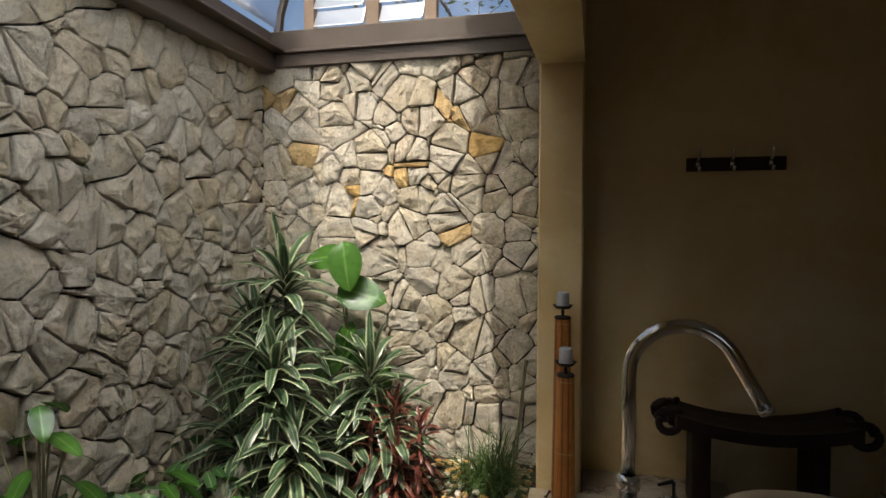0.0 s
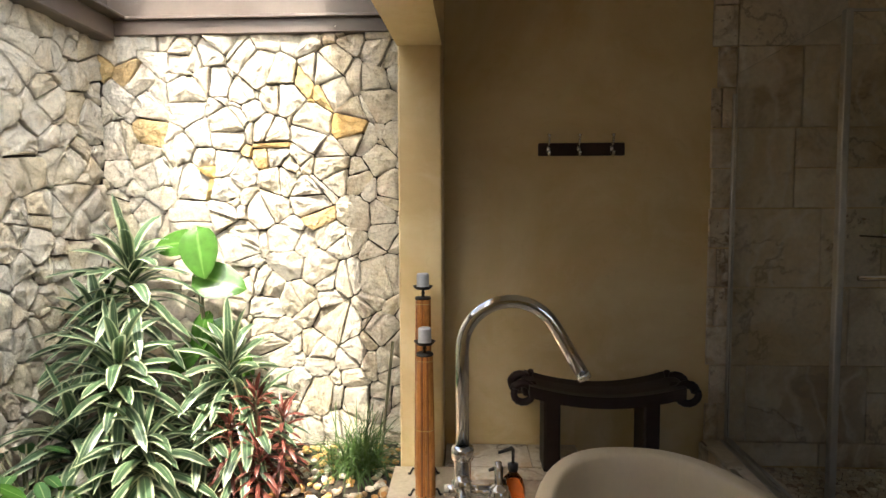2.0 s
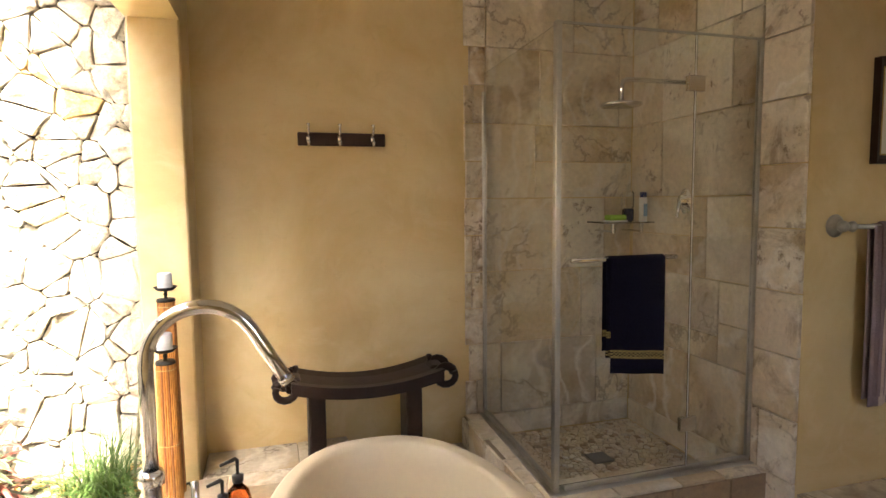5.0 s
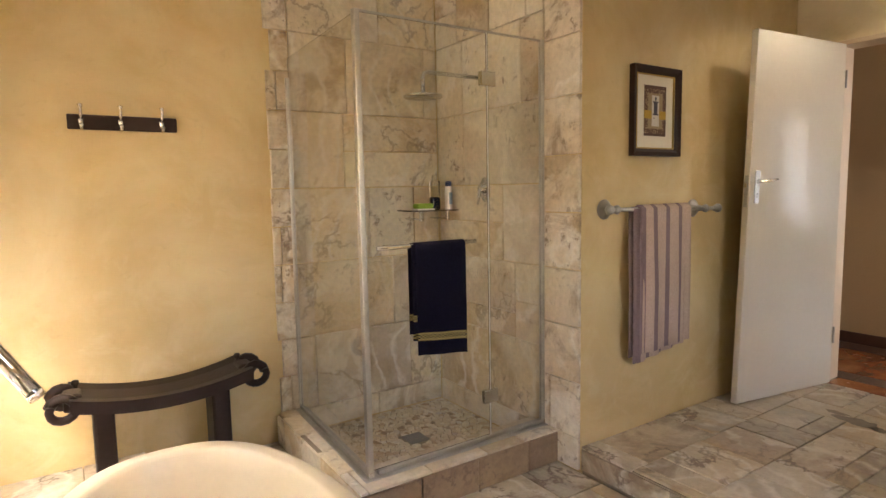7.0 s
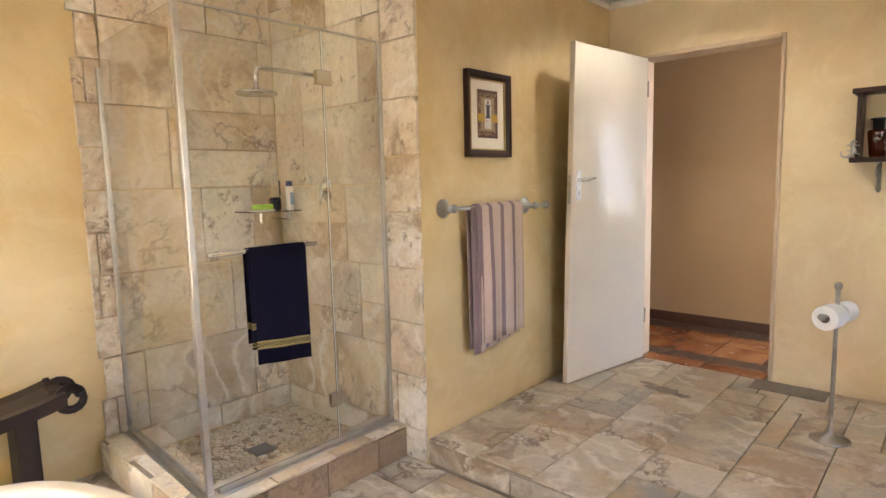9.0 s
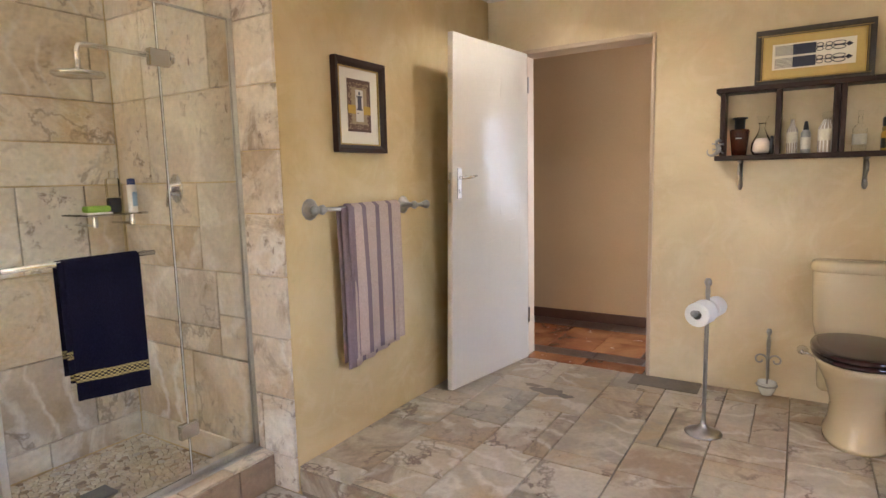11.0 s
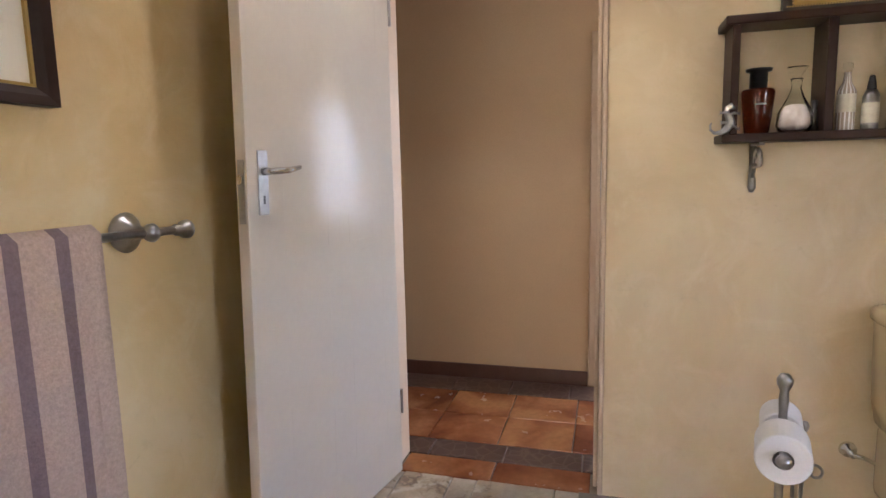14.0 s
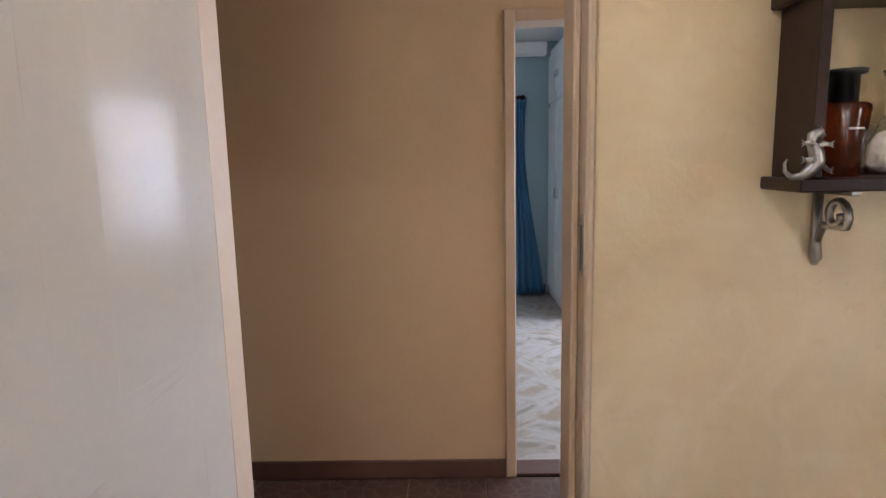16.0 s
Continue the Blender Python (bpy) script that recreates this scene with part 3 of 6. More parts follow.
def candlestick(at, tall, label):
    c = thing("candlestick", label, "candlestick", at, 17)
    for k in range(26):
        a = 2 * math.pi * k / 26
        r0, r1 = 0.040, 0.031
        part("cane", tube([(r0 * math.cos(a), r0 * math.sin(a), 0.02), (r1 * math.cos(a), r1 * math.sin(a), tall)], 0.0046, n=6), M_CANE, c)
    part("core", lathe([(0.034, 0.02), (0.026, tall)], n=16), M_IRON, c)
    for h in (0.03, tall * 0.5, tall - 0.02):
        r = 0.040 - 0.009 * h / tall + 0.005
        part("binding", tube([(r * math.cos(t * 0.3), r * math.sin(t * 0.3), h + 0.001 * math.sin(t)) for t in range(22)], 0.0013, n=5), M_TWINE, c)
    part("cap", lathe([(0, tall + 0.012), (0.034, tall + 0.012), (0.038, tall + 0.004), (0.036, tall), (0, tall - 0.004)]), M_IRON, c, "", True)
    part("stem", lathe([(0.010, tall + 0.01), (0.006, tall + 0.02), (0.009, tall + 0.028), (0.006, tall + 0.04), (0.012, tall + 0.05)], n=14), M_IRON, c, "", True)
    part("pan", lathe([(0, tall + 0.048), (0.03, tall + 0.05), (0.045, tall + 0.062), (0.047, tall + 0.062), (0.031, tall + 0.046), (0, tall + 0.044)]), M_IRON, c, "", True)
    part("candle", lathe([(0, tall + 0.050), (0.028, tall + 0.050), (0.029, tall + 0.06), (0.0285, tall + 0.115), (0.022, tall + 0.121), (0.012, tall + 0.114), (0, tall + 0.113)]), M_WAX, c, "grey pillar candle", True)
    for k in range(3):
        a = 2.1 * k + 0.3
        part("foot", tube([(0.03 * math.cos(a), 0.03 * math.sin(a), 0.03), (0.06 * math.cos(a), 0.06 * math.sin(a), 0.035), (0.075 * math.cos(a), 0.075 * math.sin(a), 0.004), (0.085 * math.cos(a), 0.085 * math.sin(a), 0.005)], 0.005, n=6), M_IRON, c)
    return c


candlestick((-0.163, 2.57, 0.0), 0.635, "shorter amber cane candlestick with a grey candle on the stone ledge")
candlestick((-0.185, 2.78, 0.0), 0.845, "taller amber cane candlestick with a grey candle on the stone ledge")

# stool
stool = thing("stool", "black carved wooden stool with a dished seat and curled horn handles", "stool", (0.67, 2.95, LOW))
bm = bmesh.new()
rows = []
for k in range(17):
    u = k / 16 * 2 - 1
    x, z = 0.36 * u, 0.50 + 0.055 * u * u
    half = 0.135 + 0.012 * u * u
    rows.append([bm.verts.new(p) for p in ((x, -half, z), (x, -half * 0.5, z - 0.008), (x, half * 0.5, z - 0.008), (x, half, z), (x, half, z - 0.055), (x, -half, z - 0.055))])
for a, b in zip(rows, rows[1:]):
    for j in range(6):
        bm.faces.new((a[j], a[(j + 1) % 6], b[(j + 1) % 6], b[j]))
bm.faces.new(rows[0])
bm.faces.new(rows[-1][::-1])
bmesh.ops.recalc_face_normals(bm, faces=bm.faces)
part("seat", bm, M_BLACKWOOD, stool)
part("base", box((-0.32, -0.10, 0.0), (0.31, 0.10, 0.05), 0.01), M_BLACKWOOD, stool)
for x0, x1 in ((-0.285, -0.205), (0.185, 0.265)):
    part("leg", box((x0, -0.085, 0.04), (x1, 0.085, 0.475), 0.012, seg=2), M_BLACKWOOD, stool)
for sx in (-1, 1):
    part("head", box((sx * 0.35 - 0.035, -0.06, 0.475), (sx * 0.35 + 0.035, 0.06, 0.55), 0.015, seg=2), M_BLACKWOOD, stool)
    for sy in (-1, 1):
        pts = []
        for k in range(15):
            a = math.radians(170 - k * 27)
            pts.append((sx * (0.385 - 0.046 * math.cos(a)), sy * (0.068 + 0.036 * k / 14), 0.505 + 0.044 * math.sin(a)))
        part("horn", tube(pts, [0.023 - 0.0005 * k for k in range(15)], n=8), M_BLACKWOOD, stool, "", True)
    part("finial", lathe([(0, 0), (0.012, 0.0), (0.008, 0.012), (0.016, 0.022), (0.013, 0.036), (0, 0.04)], m=pose(sx * 0.335, 0.05, 0.545), n=12), M_BLACKWOOD, stool, "", True)

# coat hooks
rack = thing("hook_rack", "dark wooden wall rack with three chrome double hooks", "coat rack", (0.61, HOOK_Y, 1.568))
part("board", box((-0.222, -0.02, -0.033), (0.222, -0.001, 0.033), 0.004), M_DARKWOOD, rack)
for x in (-0.17, -0.015, 0.155):
    h = part("hook", lathe([(0, 0), (0.012, 0.0), (0.012, 0.006), (0, 0.008)], m=pose(x, -0.02, 0.0, 90) @ Matrix.Diagonal((0.8, 2.6, 1, 1)), n=14), M_CHROME, rack, "", True)
    part("upper_arm", tube([(x, -0.026, 0.012), (x, -0.045, 0.032), (x, -0.055, 0.055), (x, -0.052, 0.072)], [0.008, 0.007, 0.006, 0.011], n=8), M_CHROME, rack, "", True)
    part("lower_arm", tube([(x, -0.026, -0.01), (x, -0.04, -0.034), (x, -0.055, -0.032), (x, -0.064, -0.014)], [0.008, 0.007, 0.006, 0.010], n=8), M_CHROME, rack, "", True)

# shower
kerb = thing("shower_kerb", "raised stone kerb round the shower floor", "kerb", (1.8, 2.2, LOW), kind="structure")
part("core", box((1.252 - 1.8, 2.142 - 2.2, 0.0), (2.318 - 1.8, 2.33 - 2.2, 0.155)), M_GROUT, kerb)
part("core", box((1.252 - 1.8, 2.33 - 2.2, 0.0), (1.41 - 1.8, 3.18 - 2.2, 0.155)), M_GROUT, kerb)
bedding = slab("shower_floor", (1.41, 2.33, -0.115), (2.32, 3.18, -0.106), M_GROUT, "shower floor bed of pale cement", "floor")
glz = thing("shower_enclosure", "frameless glass shower enclosure with aluminium channels", "shower", (1.335, 2.24, 0.035))


def g(x, y, z):
    return (x - 1.335, y - 2.24, z - 0.035)


SK = pose(0, 0, 0, 0, 0, -2.6)
part("post", box(g(1.322, 2.226, 0.055), g(1.348, 2.254, 1.94), 0.003), M_ALU, glz, "aluminium corner post")
part("track", box(g(1.372, 2.200, 0.036), g(2.315, 2.278, 0.050), 0.003, bm=box(g(1.372, 2.228, 0.050), g(2.315, 2.252, 0.070), 0.003)), M_ALU, glz, "grey aluminium floor channel")
part("track", box((-0.036, -0.04, 0.001), (0.036, 0.925, 0.015), 0.003, m=SK, bm=box((-0.012, -0.02, 0.015), (0.012, 0.925, 0.035), 0.003, m=SK)), M_ALU, glz, "grey aluminium floor channel")
part("channel", box(g(2.298, 2.228, 0.066), g(2.318, 2.252, 1.94), 0.002), M_ALU, glz)
part("channel", box((-0.011, 0.915, 0.031), (0.013, 0.935, 1.80), 0.002, m=SK), M_ALU, glz)
part("top_trim", box(g(1.348, 2.236, 1.932), g(2.298, 2.246, 1.940)), M_ALU, glz)
clear = part("door", box(g(1.350, 2.237, 0.072), g(1.972, 2.243, 1.930)), M_GLASS, glz, "clear glass door")
clear.visible_shadow = False
clear = part("fixed_pane", box(g(1.980, 2.237, 0.067), g(2.298, 2.243, 1.931)), M_GLASS, glz)
clear.visible_shadow = False
clear = part("side_pane", box((-0.003, 0.016, 0.031), (0.003, 0.913, 1.895), m=SK), M_GLASS, glz)
clear.visible_shadow = False
part("seal", box(g(1.973, 2.237, 0.07), g(1.979, 2.243, 1.93)), M_FROST, glz)
for z in (1.73, 0.26):
    part("hinge", box(g(1.935, 2.226, z - 0.032), g(2.018, 2.254, z + 0.032), 0.003), M_CHROME, glz, "square chrome hinge")
part("towel_bar", tube([g(1.38, 2.20, 1.008), g(1.87, 2.20, 1.008)], 0.0095, n=12), M_CHROME, glz, "chrome bar", True)
for x in (1.43, 1.85):
    part("standoff", tube([g(x, 2.20, 1.008), g(x, 2.24, 1.008)], 0.008, n=10), M_CHROME, glz, "", True)

shw = thing("overhead_shower", "chrome overhead shower rose on a straight arm", "shower", (1.9, 2.665, 1.70))
part("rose", lathe([(0, 0.0), (0.095, 0.0), (0.1, 0.004), (0.098, 0.012), (0.03, 0.018), (0.014, 0.034), (0, 0.036)], n=32), M_CHROME, shw, "", True)
part("arm", tube([(0, 0, 0.03), (0, 0, 0.1), (0.008, 0, 0.122), (0.03, 0, 0.13), (0.415, 0, 0.13)], 0.011, n=12), M_CHROME, shw, "", True)
part("rosette", lathe([(0, 0), (0.03, 0), (0.03, 0.006), (0, 0.01)], m=pose(0.42, 0, 0.13, 0, -90)), M_CHROME, shw, "", True)
val = thing("shower_valve", "round chrome shower valve with a lever", "shower tap", (2.318, 2.70, 1.235))
part("plate", lathe([(0, 0.0), (0.055, 0), (0.055, 0.005), (0.03, 0.010), (0.024, 0.04), (0, 0.045)], m=pose(0, 0, 0, 0, -90) @ Matrix.Diagonal((1.25, 0.8, 1, 1))), M_CHROME, val, "", True)
part("lever", tube([(-0.04, 0, 0), (-0.05, 0, -0.05), (-0.055, 0, -0.085)], [0.011, 0.009, 0.007]), M_CHROME, val, "", True)

csh = thing("corner_shelf", "small glass shelf on two chrome clips in the shower corner", "shelf", (2.17, 3.06, 1.118))
part("pane", box((-0.15, -0.12, -0.004), (0.148, 0.118, 0.004), 0.002), M_GLASS, csh)
for x in (-0.09, 0.09):
    part("clip", box((x - 0.01, -0.075, -0.06), (x + 0.01, -0.05, -0.005), 0.004), M_CHROME, csh)
    part("clip", tube([(x, -0.06, -0.05), (x, 0.118, -0.05)], 0.006, n=8), M_CHROME, csh)
M_GREEN = plain("green sponge", (0.36, 0.62, 0.09), (0.28, 0.52, 0.06), 25, 160, 0.9, bump=0.6)
sp = thing("sponge", "pale green bath sponge on a soap dish", "sponge", (2.085, 2.985, 1.122))
part("body", box((-0.055, -0.03, 0.01), (0.055, 0.03, 0.04), 0.01, seg=2), M_GREEN, sp)
part("dish", box((-0.06, -0.033, 0.0), (0.06, 0.033, 0.010), 0.003), M_WHITE, sp)
M_CLEAR = glass("clear bottle glass", (0.96, 0.98, 0.98), 0.02, 1.14)
bt = thing("shampoo_bottle", "clear bottle half full of dark blue gel on the glass shelf", "bottle", (2.195, 3.03, 1.122))
part("bottle", box((-0.03, -0.02, 0.075), (0.03, 0.02, 0.17), 0.01, seg=2), M_CLEAR, bt)
part("gel", box((-0.03, -0.02, 0.0), (0.03, 0.02, 0.074), 0.01, seg=2), plain("dark blue gel", (0.015, 0.02, 0.05), (0.01, 0.015, 0.04), 5, 50, 0.2, bump=0), bt)
part("cap", lathe([(0.014, 0.17), (0.014, 0.205), (0, 0.207)], n=14), M_CLEAR, bt)
tb = thing("white_tube", "white bath tube with a dark blue cap on the glass shelf", "bottle", (2.262, 2.985, 1.122))
part("bottle", lathe([(0, 0), (0.021, 0), (0.022, 0.004), (0.022, 0.135), (0.0, 0.136)], n=18), M_WHITE, tb, "", True)
part("cap", lathe([(0.019, 0.136), (0.019, 0.165), (0, 0.167)], n=18), plain("blue cap", (0.01, 0.03, 0.16), (0.01, 0.03, 0.12), 5, 50, 0.3, bump=0), tb, "", True)
part("print", box((-0.012, -0.0235, 0.03), (0.012, -0.0222, 0.10)), plain("light blue print", (0.25, 0.42, 0.6), (0.3, 0.45, 0.6), 5, 50, 0.4, bump=0), tb)
part_drain = thing("floor_drain", "dark square slate drain cover in the shower floor", "drain", (1.85, 2.74, -0.100))
part("cover", box((-0.055, -0.055, 0), (0.055, 0.055, 0.008), 0.002), plain("grey slate", (0.13, 0.13, 0.13), (0.2, 0.19, 0.18), 10, 60, 0.6), part_drain)


def cloth(name, x0, x1, top, front, back, y, r, material, parent, wave=0.006, folds=3.0, seed=1, z_slope=0.0):
    """A towel over a bar along x: front and back drops, with thickness."""
    rr = random.Random(seed)
    bm = bmesh.new()
    nx, rowsv = 22, []
    path = [(-1, front + (top - front) * k / 14) for k in range(15)] + [(0, top + r)] + [(1, top - (top - back) * k / 14) for k in range(15)]
    ph = rr.uniform(0, 6)
    for side, z in path:
        row = []
        for k in range(nx + 1):
            u = k / nx
            drop = min(1.0, (top - z) / 0.4) if side else 0.0
            wob = wave * drop * math.sin(folds * 2 * math.pi * u + ph + side)
            shrink = 1 - 0.03 * drop
            x = (x0 + x1) / 2 + (u - 0.5) * (x1 - x0) * shrink
            row.append(bm.verts.new((x, y + side * (r + 0.004) + wob - (0.008 * drop if side < 0 else -0.0), z + z_slope * u * drop)))
        rowsv.append(row)
    uv = bm.loops.layers.uv.new("uv")
    for j, (a, b) in enumerate(zip(rowsv, rowsv[1:])):
        for k in range(nx):
            f = bm.faces.new((a[k], a[k + 1], b[k + 1], b[k]))
            for loop, (uu, vv) in zip(f.loops, ((k, j), (k + 1, j), (k + 1, j + 1), (k, j + 1))):
                zz = path[vv][1]
                loop[uv].uv = (uu / nx, (zz - front) / (top - front))
    ob = part(name, bm, material, parent, "", True)
    mod = ob.modifiers.new("thick", "SOLIDIFY")
    mod.thickness, mod.offset = 0.007, 0
    return ob


def uv_out(n, axis):
    t = n.t.nodes.new("ShaderNodeUVMap")
    s = n.t.nodes.new("ShaderNodeSeparateXYZ")
    n.link(t.outputs[0], s.inputs[0])
    return s.outputs[axis]


n = Nodes("striped towelling", 0.95)
u = uv_out(n, 0)
A, B = (0.54, 0.41, 0.34), (0.23, 0.165, 0.18)
st = [(0.0, B), (0.10, A), (0.235, B), (0.31, A), (0.485, B), (0.56, A), (0.735, B), (0.81, A)]
r = n.t.nodes.new("ShaderNodeValToRGB")
r.color_ramp.interpolation = "CONSTANT"
e = r.color_ramp.elements
while len(e) < len(st):
    e.new(0.5)
for k, (p, c) in enumerate(st):
    e[k].position, e[k].color = p, (*c, 1)
n.link(u, r.inputs[0])
v = n.place(False)
c = n.mix(1.0, r.outputs[0], n.ramp(n.noise(v, 130.0, 4.0, 0.7), [(0.3, (0.72,) * 3), (0.7, (1.0,) * 3)]), "MULTIPLY")
n.bump(n.noise(v, 160.0, 4.0, 0.7), 0.7, 0.004)
M_STRIPE = n.done(c)

n = Nodes("navy towelling", 0.95)
uu, vv = uv_out(n, 0), uv_out(n, 1)
band = n.ramp(vv, [(0.135, (0, 0, 0)), (0.14, (1, 1, 1)), (0.205, (1, 1, 1)), (0.21, (0, 0, 0))])
edge = n.ramp(vv, [(0.14, (1, 1, 1)), (0.152, (1, 1, 1)), (0.156, (0, 0, 0)), (0.19, (0, 0, 0)), (0.194, (1, 1, 1)), (0.206, (1, 1, 1))])
brick = n.add("ShaderNodeTexBrick", Scale=1.0, Mortar_Size=0.0)
ck = n.add("ShaderNodeTexChecker", Scale=1.0)
cmb = n.t.nodes.new("ShaderNodeCombineXYZ")
mu = n.t.nodes.new("ShaderNodeMath"); mu.operation = "MULTIPLY"; mu.inputs[1].default_value = 26.0
mv = n.t.nodes.new("ShaderNodeMath"); mv.operation = "MULTIPLY"; mv.inputs[1].default_value = 78.0
n.link(uu, mu.inputs[0]); n.link(vv, mv.inputs[0]); n.link(mu.outputs[0], cmb.inputs[0]); n.link(mv.outputs[0], cmb.inputs[1])
n.link(cmb.outputs[0], ck.inputs["Vector"])
key = n.mix(1.0, n.mix(0.6, ck.outputs["Fac"], edge, "ADD"), band, "MULTIPLY")
v = n.place(False)
c = n.mix(key, (0.010, 0.009, 0.022), (0.46, 0.36, 0.14))
c = n.mix(1.0, c, n.ramp(n.noise(v, 140.0, 4.0, 0.7), [(0.3, (0.6,) * 3), (0.7, (1.0,) * 3)]), "MULTIPLY")
n.bump(n.noise(v, 160.0, 4.0, 0.7), 0.6, 0.004)
n.p.inputs["Specular IOR Level"].default_value = 0.08
M_NAVY = n.done(c)

nt = thing("navy_towel", "navy blue towel with a gold key border over the shower bar", "towel", (1.66, 2.2, 1.0))
cloth("cloth", -0.115, 0.142, 0.008, -0.455, -0.40, 0.0, 0.011, M_NAVY, nt, 0.004, 1.5, 3, -0.025)
cloth("fold", -0.13, -0.02, 0.008, -0.36, -0.37, 0.002, 0.010, M_NAVY, nt, 0.002, 1.0, 4).modifiers["thick"].thickness = 0.005

# towel rail
rail = thing("towel_rail", "satin pewter towel rail with round rosettes on the ochre wall", "towel rail", (2.9, TOWEL_Y, 1.121))
rail.matrix_world = pose(2.9, TOWEL_Y, 1.121, 0, 1.3)
part("bar", tube([(-0.44, -0.075, 0), (0.39, -0.075, 0)], 0.010, n=12), M_PEWTER, rail, "", True)
for x in (-0.42, 0.285):
    part("rosette", lathe([(0, 0), (0.046, 0), (0.048, 0.006), (0.038, 0.012), (0.032, 0.022), (0.018, 0.03), (0.013, 0.06), (0.02, 0.07), (0.022, 0.082), (0.012, 0.095), (0, 0.096)], m=pose(x, -0.001, 0, 90)), M_PEWTER, rail, "", True)
for x, s in ((-0.45, -1), (0.39, 1)):
    part("knob", lathe([(0.010, -0.03), (0.015, -0.02), (0.012, -0.008), (0.022, 0.006), (0.024, 0.018), (0.014, 0.03), (0, 0.033)], m=pose(x, -0.075, 0, 0, 90 * s), n=18), M_PEWTER, rail, "", True)
stw = thing("striped_towel", "beige towel with mauve stripes folded over the pewter rail", "towel", (2.83, TOWEL_Y - 0.075, 1.122))
cloth("front_fold", -0.205, 0.195, 0.008, -0.70, -0.68, -0.003, 0.016, M_STRIPE, stw, 0.007, 2.5, 8, 0.02)
cloth("back_fold", -0.235, 0.155, 0.004, -0.745, -0.72, 0.004, 0.011, M_STRIPE, stw, 0.008, 3.5, 9, 0.05)

# picture on the towel wall
M_MAT = plain("ivory mount", (0.74, 0.70, 0.60), (0.70, 0.66, 0.56), 4, 80, 0.8, bump=0.05, vary=0.03)
M_GOLD = plain("gold slip", (0.50, 0.36, 0.12), (0.40, 0.27, 0.08), 12, 80, 0.35, 0.7, bump=0.1)


def frame_parts(owner, w, h, bar, depth, wood, slip=0.006):
    """A picture frame of four mitred bars facing -y, centred on the owner."""
    for k in range(4):
        a, b = (w, h) if k % 2 == 0 else (h, w)
        bm = bmesh.new()
        prof = [(0, 0), (0, depth), (bar * 0.55, depth * 0.85), (bar, depth * 0.45), (bar, 0)]
        ends = []
        for s in (-1, 1):
            ends.append([bm.verts.new((s * (a / 2 - o), -d, -b / 2 + o)) for o, d in prof])
        for j in range(5):
            bm.faces.new((ends[0][j], ends[0][(j + 1) % 5], ends[1][(j + 1) % 5], ends[1][j]))
        bm.faces.new(ends[0][::-1])
        bm.faces.new(ends[1])
        bmesh.ops.recalc_face_normals(bm, faces=bm.faces)
        bm.transform(pose(0, 0, 0, 0, 90 * k, 0))
        part("frame_bar", bm, wood, owner)
    iw, ih = w - 2 * bar, h - 2 * bar
    bm = bmesh.new()
    for lo, hi in (((-iw / 2, -ih / 2), (iw / 2, -ih / 2 + slip)), ((-iw / 2, ih / 2 - slip), (iw / 2, ih / 2)), ((-iw / 2, -ih / 2 + slip), (-iw / 2 + slip, ih / 2 - slip)), ((iw / 2 - slip, -ih / 2 + slip), (iw / 2, ih / 2 - slip))):
        box((lo[0], -depth * 0.5, lo[1]), (hi[0], -0.004, hi[1]), bm=bm)
    part("slip", bm, M_GOLD, owner)


pic = thing("framed_picture", "small ethnic print in an ivory mount and a dark walnut frame", "picture", (2.842, TOWEL_Y, 1.603))
frame_parts(pic, 0.37, 0.435, 0.036, 0.032, M_DARKWOOD)
part("mount", box((-0.149, -0.008, -0.182), (0.149, -0.002, 0.182)), M_MAT, pic)
n = Nodes("woven print", 0.7)
v = n.place(False)
w = n.add("ShaderNodeTexVoronoi", Scale=110.0)
n.link(v, w.inputs["Vector"])
c = n.mix(n.ramp(w.outputs["Distance"], [(0.30, (0, 0, 0)), (0.45, (1, 1, 1))]), (0.36, 0.27, 0.17), (0.12, 0.065, 0.04))
M_PRINT = n.done(c)
part("print", box((-0.085, -0.010, -0.118), (0.085, -0.0085, 0.128)), M_PRINT, pic)
for x0, z0, x1, z1, lift, col in ((-0.085, -0.118, 0.085, -0.106, 0, (0.10, 0.05, 0.035)), (-0.085, 0.112, 0.085, 0.128, 0, (0.13, 0.07, 0.05)), (0.074, -0.105, 0.085, 0.111, 0, (0.10, 0.05, 0.035)),
                                  (-0.057, -0.082, 0.057, 0.090, 0.0006, (0.36, 0.27, 0.16)), (-0.085, -0.034, 0.084, 0.006, 0.0012, (0.52, 0.33, 0.05)),
                                  (-0.028, -0.070, 0.028, 0.080, 0.0018, (0.66, 0.63, 0.56)), (-0.014, -0.012, 0.014, 0.052, 0.0024, (0.07, 0.07, 0.10)),
                                  (-0.022, 0.046, 0.022, 0.052, 0.0024, (0.07, 0.07, 0.10)), (-0.022, -0.016, 0.022, -0.009, 0.0024, (0.07, 0.07, 0.10)), (-0.006, 0.056, 0.006, 0.072, 0.0024, (0.07, 0.07, 0.10)), (-0.020, -0.032, -0.006, -0.029, 0.0024, (0.1, 0.09, 0.10))):
    part("figure", box((x0, -0.0108 - lift, z0), (x1, -0.0103, z1)), plain("print ink", col, tuple(q * 0.8 for q in col), 30, 120, 0.7, bump=0), pic)

